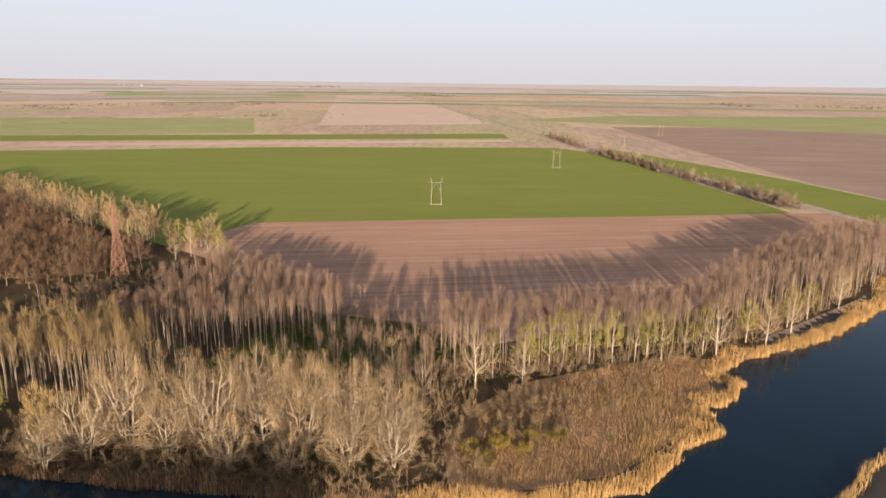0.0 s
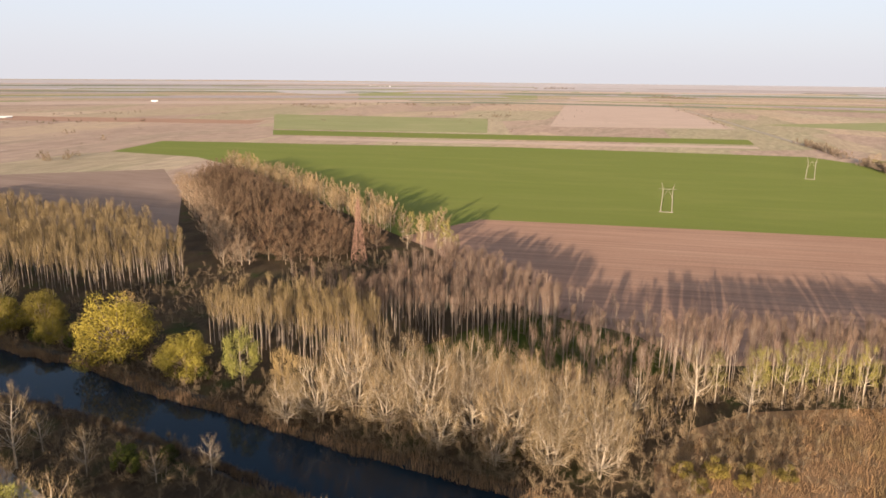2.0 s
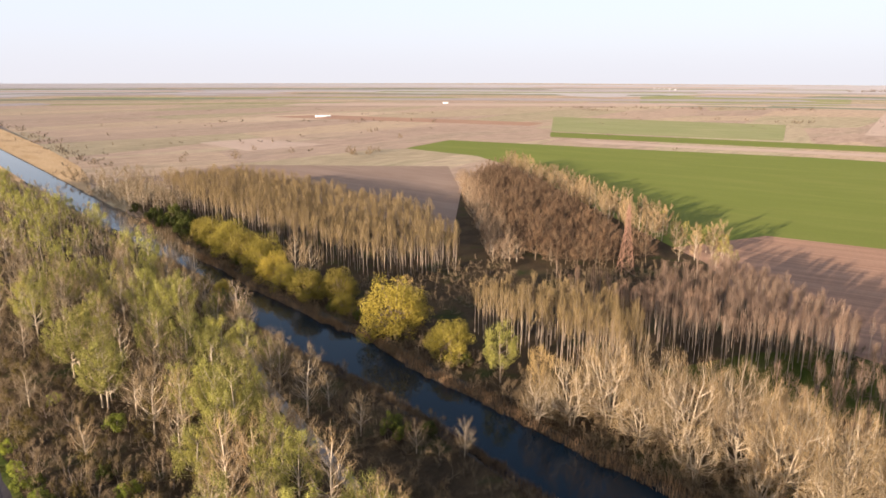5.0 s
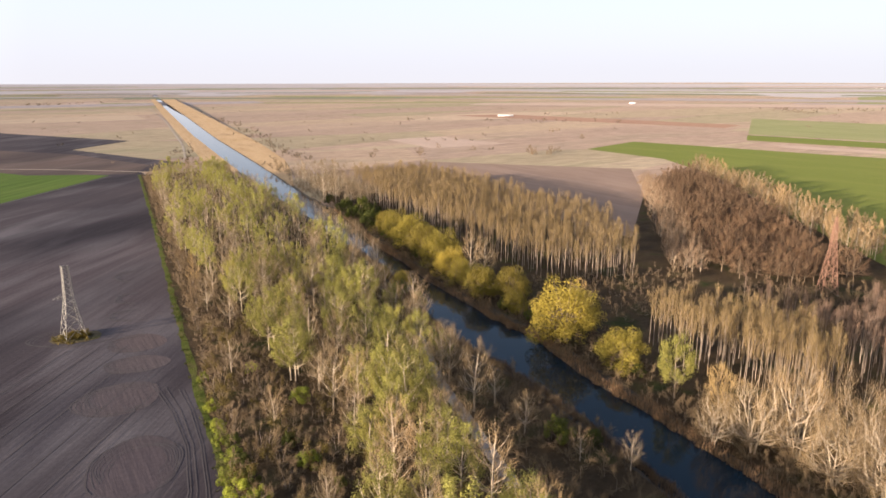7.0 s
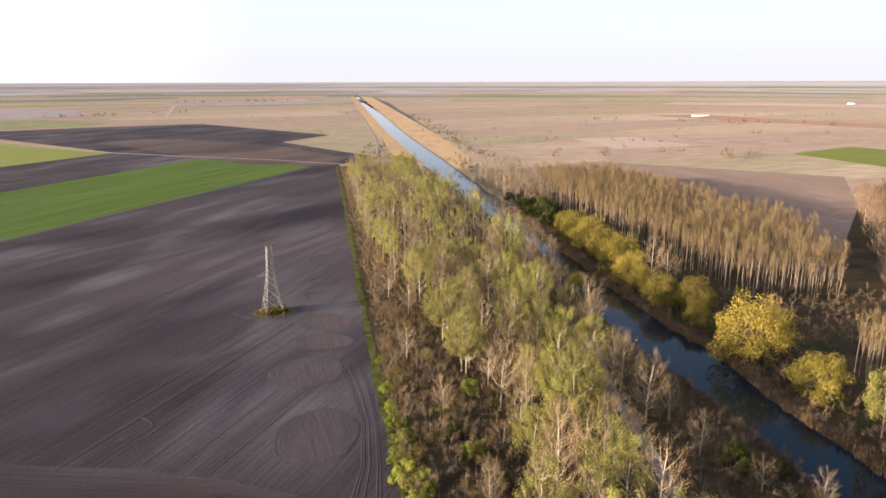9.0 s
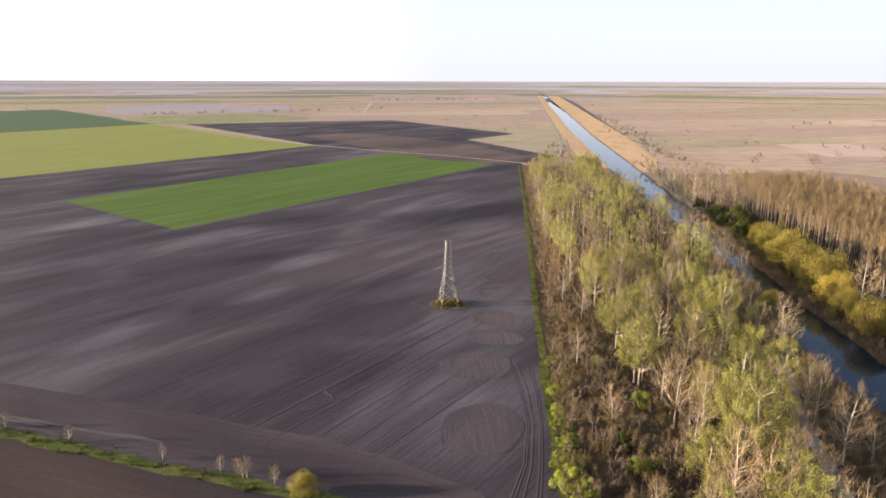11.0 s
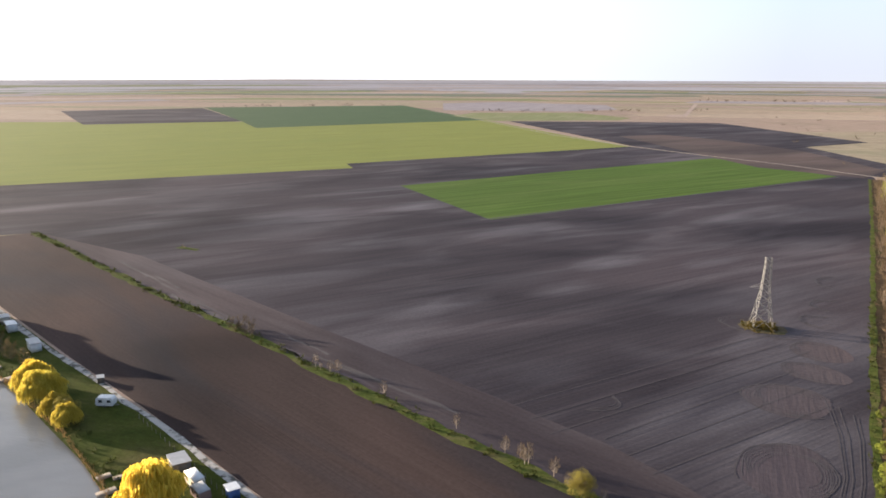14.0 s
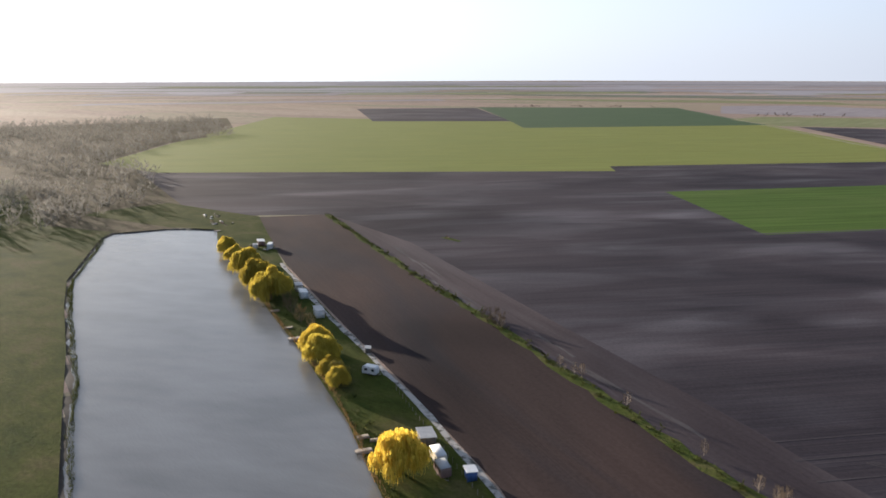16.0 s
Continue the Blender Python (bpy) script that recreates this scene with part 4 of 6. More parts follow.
MOD_OAK = models_bare((21, 22, 23), M_BARK_D, M_TWIG_O, crown_tree, h=15.5, width=13, limbs=12, twigs=800, trunk_r=0.24, first=0.22, twig=2.0, w=0.14, bottom=0.14, subs=1, sides=4)
MOD_PALE = models_bare((31, 32, 33, 34), M_BARK_W, M_TWIG_W, crown_tree, h=21, width=10.5, limbs=22, twigs=1300, trunk_r=0.28, first=0.24, top=0.78, twig=1.8, w=0.06, bottom=0.26, subs=2, sides=4, stout=0.42)
MOD_PALE_FAR = models_bare((35, 36, 37), M_BARK_W, M_TWIG_W, crown_tree, h=20, width=8.5, limbs=10, twigs=300, trunk_r=0.24, first=0.28, top=0.78, twig=1.7, w=0.13, bottom=0.3, subs=1, sides=3, stout=0.6)


def models_leafy(seeds, leaf_mat, bark=None, **kw):
    out = []
    for s in seeds:
        w, f = leafy_tree(s, **kw)
        out.append([("trunk", w, bark or M_BARK_W), ("crown", f, leaf_mat)])
    return out


MOD_LEAFY = models_leafy((41, 42, 43, 47), M_LEAF_P, leaves=5200, size=0.33, cloud=0.75, patch=0.3, h=21, width=12.5, limbs=22, twigs=600, trunk_r=0.3, first=0.24, top=0.78, twig=1.8, w=0.06, bottom=0.26, subs=2, stout=0.42)
MOD_LEAFY_FAR = models_leafy((44, 45, 46), M_LEAF_P, M_BARK_W, leaves=700, size=0.6, cloud=0.9, h=22, width=9.5, limbs=10, twigs=160, trunk_r=0.24, first=0.28, top=0.78, twig=1.8, w=0.10, bottom=0.28, subs=1, sides=3)


def models_willow(seeds, leaf_mat, **kw):
    out = []
    for s in seeds:
        w, f = willow_tree(s, **kw)
        out.append([("trunk", w, M_BARK_D), ("crown", f, leaf_mat)])
    return out


MOD_WILLOW = models_willow((51, 52, 53), M_LEAF_W, h=17, width=21, leaves=15000, size=0.36, lobes=44)
MOD_BRIGHT = [[("trunk", w_, M_BARK_D), ("crown", f_, M_LEAF_B)] for w_, f_ in (weeping_tree(s_, 12, 14.5, 7500) for s_ in (54, 55, 58))]
MOD_GREEN = models_willow((56, 57), M_LEAF_G, h=9, width=10, leaves=2600, size=0.5, lobes=14)
MOD_SHRUB = []
for s_ in (61, 62, 63):
    a_, b_ = shrub(s_, 5.0, 6.0, 700, 1.0, 0.06)
    MOD_SHRUB.append([("branchwork", a_, M_BARK_D), ("crown", b_, M_TWIG_S)])

MOD_SHRUB_FAR = []
for s_ in (64, 65):
    a_, b_ = shrub(s_, 4.5, 5.0, 60, 1.6, 0.3, 2, 1)
    MOD_SHRUB_FAR.append([("branchwork", a_, M_BARK_D), ("crown", b_, M_TWIG_G)])
MOD_HEDGE = []
for s_ in (68, 69):
    a_, b_ = shrub(s_, 4.8, 5.0, 147, 1.5, 0.15, 4, 1)
    MOD_HEDGE.append([("branchwork", a_, M_BARK_D), ("crown", b_, M_TWIG_G)])
MOD_SHRUB_MID = []
for s_ in (66, 67):
    a_, b_ = shrub(s_, 4.5, 5.4, 140, 1.1, 0.075, 3, 1)
    MOD_SHRUB_MID.append([("branchwork", a_, M_BARK_D), ("crown", b_, M_TWIG_S)])

K_PLANT = Kind("plantation_poplar", MOD_PLANT, "slender bare young poplar with reddish-brown twigs", "tree", "young poplar plantation")
K_WHITE = Kind("white_poplar", MOD_WHITE, "large bare white poplar with pale forked trunks by the river", "tree", "white poplars on the bank")
K_PALE = Kind("pale_poplar", MOD_PALE, "bare poplar with pale bark and upright limbs", "tree", "pale poplars")
K_OAK = Kind("brown_tree", MOD_OAK, "bare broadleaf tree with dense red-brown twigs", "tree", "brown wood")
K_LEAFY = Kind("leafing_poplar", MOD_LEAFY, "tall poplar with pale trunk and fresh yellow-green leaves", "tree", "leafing poplars west of the river")
K_WILLOW = Kind("willow", MOD_WILLOW, "broad yellow-green willow on the river bank", "tree", "river willows")
K_BRIGHT = Kind("weeping_willow", MOD_BRIGHT, "round bright yellow willow on the pond bank", "tree", "pond willows")
K_GREEN = Kind("green_bush", MOD_GREEN, "dense dark green leafy bush", "bush", "green bushes")
K_VERGE = Kind("fresh_bush", models_willow((93, 94), M_LEAF_V, h=7, width=9, leaves=2600, size=0.34, lobes=14), "low bush in fresh bright green leaf at the wood's edge", "bush", "fresh bushes on the verge")
K_OLIVE = Kind("olive_bush", models_willow((95, 96), M_LEAF_S, h=7, width=11, leaves=3000, size=0.34, lobes=16), "low rounded bush with olive buds at the marsh's edge", "bush", "olive bushes")
K_SHRUB = Kind("shrub", MOD_SHRUB, "tangled leafless brown shrub", "shrub", "brown shrubs")
rng = np.random.default_rng(7)


def spots_of(pts, lo, hi, seed):
    r = np.random.default_rng(seed)
    return [(x, y, r.uniform(lo, hi), r.uniform(0, 6.28)) for x, y in pts]


# white poplars on the east bank
for x, y, s in ((130, 99, 1.05), (136, 107, 0.92), (123, 105, 0.85), (138, 92, 1.05), (128, 88, 0.8), (132, 79, 1.06), (143, 84, 0.92), (126, 72, 0.62), (144, 72, 1.0), (134, 67, 0.95), (151, 77, 0.8),
                (134, 57, 1.06), (144, 60, 1.0), (127, 58, 0.55), (139, 48, 0.98), (148, 50, 0.85), (131, 46, 0.66), (140, 38, 0.92), (134, 36, 0.7), (146, 38, 0.7), (118, 112, 0.6), (152, 64, 0.8)):
    K_WHITE.put(x, y, s)
for x, y, s in ((178, 24, 0.95), (180, 11, 0.85), (218, -48, 1.0), (163, 36, 0.8), (231, -66, 0.85), (124, 262, 1.1), (129, 258, 1.0), (246, -78, 0.8), (278, -104, 0.8), (170, 46, 0.85)):
    K_PALE.put(x, y, s, label="bare white-barked poplar standing by the reeds")
MOD_THIN = models_leafy((101, 102, 103), M_LEAF_T, M_BARK_W, leaves=1500, size=0.3, cloud=0.8, patch=0.5, h=19, width=7.5, limbs=14, twigs=620, trunk_r=0.24, first=0.3, top=0.8, twig=1.7, w=0.06, bottom=0.26, subs=2, sides=4, stout=0.5)
K_THIN = Kind("budding_poplar", MOD_THIN, "white-stemmed poplar with thin yellow-green buds", "tree", "budding poplars")
for x, y, s in ((186, 20, 0.8), (190, 11, 0.9), (194, 4, 0.95), (199, 0, 1.0), (203, -8, 0.9), (205, -15, 0.95), (208, -22, 0.85), (209, -30, 0.95), (215, -38, 0.8), (219, -44, 0.9), (196, 10, 0.8), (207, -4, 0.85), (212, -26, 0.9), (232, -60, 0.85), (251, -78, 0.85), (262, -88, 0.8)):
    K_THIN.put(x, y, s)
# plantations east of the river
B_ZONE = [(205, 190), (255, 192), (268, 150), (224, 78), (204, 70), (182, 104), (172, 142)]
C_ZONE = [(184, 30), (196, 4), (208, -28), (226, -54), (246, -64), (252, -48), (236, -16), (222, 24), (204, 40)]
C2_ZONE = [(236, -62), (262, -84), (290, -116), (330, -142), (388, -168), (390, -140), (345, -99), (290, -63), (256, -48)]
B_SPOTS = [p for i, p in enumerate(scatter(B_ZONE, 3.7, 3, 0.3, 18)) if p[1] < 138 or i % 5 < 2]
spots = sorted(B_SPOTS + scatter(C_ZONE, 3.7, 4, 0.4, 25), key=lambda p: p[0])
for x, y in spots[:270]:
    K_PLANT.put(x, y, rng.uniform(0.7, 0.92) * (0.7 if y > 142 else 1))
for x, y in scatter([(204, 32), (226, 36), (236, 76), (222, 84), (206, 72)], 6.6, 56, 0.5):
    K_PLANT.put(x, y, rng.uniform(0.4, 0.66), label="small thin bare poplar in the damp clearing")
more = [p for p in spots[270:] if p[1] < 150] + scatter(C2_ZONE, 4.4, 5, 0.45, 30) + scatter([(150, 36), (190, 30), (196, 62), (160, 76), (150, 60)], 6, 6, 0.4)
stuff("poplar_plantation_south", MOD_PLANT, spots_of(more, 0.68, 0.9, 8), "thicket of slender bare poplars with reddish twigs", "trees")
F_ZONE = [(152, 246), (188, 230), (205, 250), (232, 318), (220, 470), (214, 540), (150, 548), (138, 440), (142, 345)]
G_ZONE = [(146, 176), (168, 160), (178, 128), (158, 108), (148, 120), (142, 150)]
stuff("poplar_plantation_north", MOD_PLANT_Y, spots_of(scatter(F_ZONE, 4.7, 9, 0.34, 12) + scatter(G_ZONE, 3.5, 10, 0.4), 0.78, 1.05, 11), "rows of slender poplars with yellowish budding twigs", "trees")
# brown wood with pale poplars round its edges
D_ZONE = [(380, 450), (452, 496), (400, 390), (276, 190), (252, 196), (232, 214), (230, 238)]
near_, far_ = [], []
for p in scatter(D_ZONE, 7.6, 12, 0.5):
    (near_ if p[1] < 300 else far_).append(p)
for x, y in near_[:160]:
    K_OAK.put(x, y, rng.uniform(0.55, 0.98))
stuff("brown_wood", MOD_OAK, spots_of(near_[160:] + far_, 0.62, 1.05, 13), "wood of bare red-brown broadleaf trees", "trees")
MOD_ROW = models_bare((33, 39, 40), M_BARK_W, M_TWIG_W, crown_tree, h=20, width=8, limbs=12, twigs=780, trunk_r=0.24, first=0.22, top=0.78, twig=1.7, w=0.17, bottom=0.2, subs=1, sides=4, stout=0.55)
K_ROW = Kind("edge_poplar", MOD_ROW, "bare pale poplar at the edge of the brown wood", "tree", "poplars at the wood's edge")
edge = scatter([(300, 160), (312, 175), (425, 380), (480, 500), (464, 507), (404, 392), (284, 180)], 7.5, 14, 0.5)
for x, y in edge:
    if y > 215 or rng.random() < 0.5:
        K_ROW.put(x, y, rng.uniform(0.55, 1.0))
for x, y, s in ((300, 166, 0.62), (304, 171, 0.75), (309, 178, 0.66), (314, 186, 0.75), (319, 194, 0.7), (325, 205, 0.66), (331, 216, 0.75), (296, 160, 0.5), (338, 228, 0.7), (346, 243, 0.75), (290, 166, 0.45)):
    K_THIN.put(x, y, s, label="young poplar in thin yellow-green leaf at the wood's corner")
MOD_EDGE = models_bare((37, 38), M_BARK_W, M_TWIG_R, crown_tree, h=15, width=9.5, limbs=10, twigs=420, trunk_r=0.2, first=0.16, twig=1.7, w=0.14, bottom=0.1, subs=0, sides=3)
stuff("wood_edge", MOD_EDGE, spots_of(scatter([(213, 236), (226, 230), (384, 450), (371, 460)], 6.0, 15, 0.45), 0.6, 0.95, 45), "tan leafless trees along the wood's edge", "trees")
# river willows
for x, y, s, i in ((122, 183, 1.4, 0), (125, 157, 0.9, 1), (117, 236, 0.95, 1), (126, 228, 0.9, 2), (120, 286, 1.15, 0), (119, 303, 1.2, 1), (120, 322, 1.2, 2), (119, 343, 1.1, 0), (116, 255, 0.75, 2), (117, 268, 0.9, 0), (120, 214, 0.6, 1), (119, 362, 1.0, 1), (92, 262, 0.5, 1), (88, 275, 0.45, 2), (60, 104, 0.5, 0), (66, 98, 0.45, 1)):
    K_WILLOW.put(x, y, s, i=i)
MOD_UPRIGHT = models_leafy((48,), M_LEAF_P, M_BARK_P, leaves=7000, size=0.34, cloud=0.8, patch=0.8, h=19, width=9.5, limbs=26, twigs=300, trunk_r=0.22, first=0.25, top=0.85, twig=1.4, w=0.05, bottom=0.26, subs=2)
K_UPRIGHT = Kind("upright_tree", MOD_UPRIGHT, "young upright tree with fresh green leaves by the river", "tree", "")
K_UPRIGHT.put(126, 135, 1.0)
MOD_GOLD = models_bare((71, 72), M_BARK_D, M_TWIG_Y, crown_tree, h=15, width=10, limbs=22, twigs=2200, trunk_r=0.2, first=0.1, stems=2, twig=1.4, w=0.06, bottom=0.08, subs=2)
K_GOLD = Kind("golden_tree", MOD_GOLD, "budding golden-brown tree between poplars and river", "tree", "golden trees on the bank")
for x, y, s in ((129, 121, 1.0), (134, 127, 0.85), (124, 115, 0.7), (140, 200, 0.8), (148, 214, 0.75), (60, 420, 0.9), (14, 330, 0.7), (12, 300, 0.65), (15, 380, 0.7)):
    K_GOLD.put(x, y, s)
for x, y, s in ((90, 402, 0.75), (92, 386, 0.7), (91, 368, 0.8), (93, 352, 0.7), (94, 338, 0.75), (92, 322, 0.7), (94, 308, 0.65), (92, 296, 0.7), (88, 286, 0.6), (90, 414, 0.7), (86, 376, 0.8), (88, 344, 0.8), (86, 312, 0.8), (96, 330, 0.55), (97, 362, 0.55)):
    K_PALE.put(x, y, s)
for x, y, s in ((116, 384, 1.35), (119, 398, 1.6), (121, 420, 1.5), (125, 402, 1.3), (112, 410, 1.1), (113, 434, 1.2), (84, 127, 0.85), (90, 122, 0.6), (88, 252, 0.8), (90, 236, 0.7), (13, 128, 0.5), (13, 137, 0.55), (12, 146, 0.5), (11.5, 155, 0.45), (24, 150, 0.5), (30, 128, 0.45), (118, 440, 1.0), (114, 262, 0.5), (117, 276, 0.6), (115, 305, 0.6), (114, 330, 0.65), (115, 352, 0.7), (114, 378, 0.75), (121, 205, 0.6), (118, 220, 0.55), (86, 255, 0.5), (84, 225, 0.45), (126, 150, 0.5), (112, 470, 0.9)):
    K_GREEN.put(x, y, s)
bank_ = np.random.default_rng(61)
for k in range(46):
    y = 135 + 300 * (k + bank_.random()) / 46
    K_SHRUB.put(np.interp(y, [133, 160, 190, 215, 268, 300, 341, 390, 451], [115, 113, 115, 111, 107, 108, 106, 109, 111]) + bank_.uniform(0, 5), y, bank_.uniform(0.45, 1.0))
for k in range(40):
    y = 60 + 340 * (k + bank_.random()) / 40
    K_SHRUB.put(np.interp(y, [60, 88, 115, 160, 180, 208, 253, 290, 340, 424], [95, 95, 96, 95, 91, 87, 90, 94, 92, 89]) - bank_.uniform(0, 7), y, bank_.uniform(0.4, 0.95))
# wood west of the river, and thickets
MOD_TAN = models_bare((73, 74, 75), M_BARK_P, M_TWIG_T, crown_tree, h=9, width=7, limbs=9, twigs=330, trunk_r=0.12, first=0.08, stems=2, twig=1.3, w=0.12, bottom=0.05, subs=0, sides=3)
tan_ = scatter([(10, 110), (30, 96), (30, 180), (22, 300), (6, 300), (9, 180)], 6.4, 57, 0.5) + scatter([(30, 60), (58, 40), (60, 120), (62, 150), (64, 200), (80, 220), (82, 300), (30, 300), (36, 200)], 7.4, 58, 0.5) + scatter([(5, 300), (15, 300), (4, 660), (-8, 660)], 6.5, 59, 0.5) + scatter([(176, 34), (190, 4), (206, -34), (240, -74), (300, -118), (340, -138), (345, -124), (300, -100), (236, -52), (214, -20), (200, 10), (190, 38)], 5.0, 63, 0.5) + scatter([(150, 34), (166, 18), (178, 30), (172, 48), (156, 60)], 5.5, 64, 0.5)
MOD_OLIVE = models_leafy((76, 77), M_LEAF_S, M_BARK_D, leaves=620, size=0.34, cloud=0.7, patch=0.5, h=8, width=7, limbs=10, twigs=130, trunk_r=0.1, first=0.06, stems=2, twig=1.3, w=0.05, bottom=0.05, subs=0, sides=3)
MOD_FINE = models_bare((78, 79), M_BARK_P, M_TWIG_T, crown_tree, h=9, width=7.5, limbs=12, twigs=900, trunk_r=0.12, first=0.06, stems=2, twig=1.1, w=0.055, bottom=0.05, subs=1, sides=3)
by_ = [p for p in tan_ if p[0] < 100 and p[1] < 240]
stuff("tan_thicket", MOD_FINE, spots_of(by_[::2], 0.4, 1.0, 60), "thicket of small golden-brown budding trees", "trees")
stuff("olive_thicket", MOD_OLIVE, spots_of(by_[1::2], 0.4, 1.0, 65), "thicket of small trees with first olive leaves", "trees")
stuff("far_thicket", MOD_TAN, spots_of([p for p in tan_ if p not in by_], 0.4, 1.0, 66), "thicket of small tan budding trees", "trees")
W_NEAR = [(30, 100), (58, 80), (62, 120), (64, 142), (76, 148), (77, 200), (82, 215), (82, 300), (22, 300), (28, 200), (38, 150)]
for i, (x, y) in enumerate(scatter(W_NEAR, 8.6, 17, 0.5)):
    (K_LEAFY if (i * 7) % 9 < 4 else K_PALE).put(x, y, rng.uniform(0.55, 1.06))
for x, y, s in ((16, 200, 0.6), (20, 240, 0.75), (14, 262, 0.7), (22, 160, 0.6), (18, 285, 0.8), (26, 120, 0.6)):
    K_PALE.put(x, y, s)
# the wood goes on southwards under the flight
S_ZONE = [(24, 92), (62, 78), (80, 66), (84, 42), (50, 34), (20, 40)]
for i, (x, y) in enumerate(scatter(S_ZONE, 8.2, 44, 0.5)):
    (K_LEAFY if i % 2 else K_PALE).put(x, y, rng.uniform(0.75, 0.98))
W_FAR = [(12, 300), (82, 300), (80, 420), (70, 560), (60, 640), (-2, 660), (2, 480)]
pts = scatter(W_FAR, 7.8, 18, 0.5)
stuff("leafing_wood", MOD_LEAFY_FAR, spots_of([p for i, p in enumerate(pts) if (i * 7) % 9 < 3], 0.5, 1.12, 19), "mixed wood of poplars coming into yellow-green leaf", "trees")
stuff("pale_wood", MOD_PALE_FAR, spots_of(scatter([(114, 440), (150, 450), (152, 590), (108, 590)], 7.5, 70, 0.5) + [p for i, p in enumerate(pts) if (i * 7) % 9 > 2], 0.5, 1.05, 20), "bare pale poplars among the leafing wood", "trees")
for x, y, s in ((79, 151, 0.6), (78, 133, 0.62), (92, 110, 0.5), (84, 118, 0.45)):
    K_PALE.put(x, y, s)
pts = scatter([(9, 60), (60, 40), (84, 120), (84, 250), (80, 300), (6, 300), (9, 180)], 4.2, 21, 0.5)
for x, y in sorted(pts, key=lambda p: p[1])[:210]:
    K_SHRUB.put(x, y, rng.uniform(0.8, 1.6))
pts = sorted(pts, key=lambda p: p[1])[210:] + scatter([(5, 300), (15, 300), (2, 660), (-8, 660)], 4.5, 22, 0.5) + scatter([(118, 130), (120, 40), (132, 14), (150, 20), (160, 60), (140, 120)], 3.8, 23, 0.5) \
    + scatter([(120, 130), (118, 100), (121, 40), (126, 40), (124, 130)], 3.0, 53, 0.5) + scatter([(84, 60), (88, 60), (88, 118), (84, 118)], 3.2, 54, 0.5) + scatter([(176, 34), (190, 4), (206, -34), (216, -40), (200, 0), (190, 36)], 3.6, 62, 0.5) + scatter([(228, -58), (262, -84), (330, -140), (336, -128), (262, -68), (232, -44)], 4.2, 55, 0.5) + scatter([(212, 200), (236, 206), (264, 182), (252, 150), (226, 158), (204, 182)], 4.6, 72, 0.5) + scatter([(194, 44), (212, 26), (232, 50), (236, 90), (204, 100)], 4.8, 73, 0.5) + scatter([(106, 450), (146, 450), (150, 575), (104, 600)], 5.5, 71, 0.5) + scatter([(140, 26), (150, 4), (166, -4), (176, 6), (164, 26)], 4.4, 24, 0.5) + scatter([(128, 20), (150, -12), (185, -28), (205, -30), (190, 0), (170, 20)], 6.5, 27, 0.5) + scatter([(110, 460), (109, 300), (112, 250), (118, 190), (118, 130), (136, 130), (134, 190), (134, 250), (128, 460)], 4.6, 25, 0.5) + scatter([(134, 190), (160, 190), (210, 215), (222, 240), (150, 250), (134, 250)], 6, 28, 0.5) + scatter([(180, 100), (205, 66), (222, 24), (200, 30), (160, 70), (165, 110)], 5.5, 29, 0.5) + scatter([(80, 120), (94, 110), (94, 160), (86, 200), (88, 250), (82, 250), (76, 180)], 5, 30, 0.5)
stuff("undergrowth", MOD_SHRUB_MID, spots_of(pts, 0.6, 1.3, 26), "leafless brown undergrowth", "shrubs")
# pond willows
for x, y, s in ((-334, 105, 0.75), (-318, 103, 0.7), (-290, 99, 1.15), (-268, 96, 1.15), (-250, 94, 1.2), (-192, 86, 0.8), (-183, 84, 0.85), (-172, 81.5, 0.55), (-164, 80, 0.55), (-116, 71, 1.0), (-348, 108, 0.5)):
    K_BRIGHT.put(x, y, s)
for x, y, s in ((-236, 95, 0.5), (-228, 94, 0.55), (-219, 93, 0.5), (-211, 93, 0.42)):
    K_GOLD.put(x, y, s, label="small tan budding tree on the pond bank")
K_WILLOW.put(-168, 82, 0.42, label="small green willow on the pond bank")
K_WILLOW.put(-45, 123, 0.34, label="small round yellow-green bush on the field verge")


# ------------------------------------------------------------------ reeds
def reed_bed(name, line, depth, count, seed, label, h=2.6, mat=None):
    """Clumped blades along a bank: the bed swells and thins, and its front edge is ragged."""
    r = np.random.default_rng(seed)
    p = np.array(line, float)
    seg = np.hypot(*np.diff(p, axis=0).T)
    s = Shape()
    for k in r.choice(len(seg), count, p=seg / seg.sum()):
        q = p[k] + (p[k + 1] - p[k]) * r.random()
        d = (p[k + 1] - p[k]) / seg[k]
        swell = 0.75 + 0.9 * noise.noise(Vector((q[0] * 0.06, q[1] * 0.06, seed)))
        q = q + np.array([-d[1], d[0]]) * depth * (-1.2 / abs(depth) + r.random() * max(0.15, swell) * r.uniform(0.6, 1) - 0.28 * max(0, noise.noise(Vector((q[0] * 0.2, q[1] * 0.2, seed + 9)))))
        hh = h * r.uniform(0.6, 1.15) * (0.85 + 0.6 * noise.noise(Vector((q[0] * 0.14, q[1] * 0.14, seed + 4))))
        s.sliver(np.array([q[0], q[1], -0.5]), np.array([r.normal(0, 0.3), r.normal(0, 0.3), hh]), 0.16, r)
    return tagged(new(name, s.mesh(name, mat or M_REED)), label, "reeds", kind="stuff")


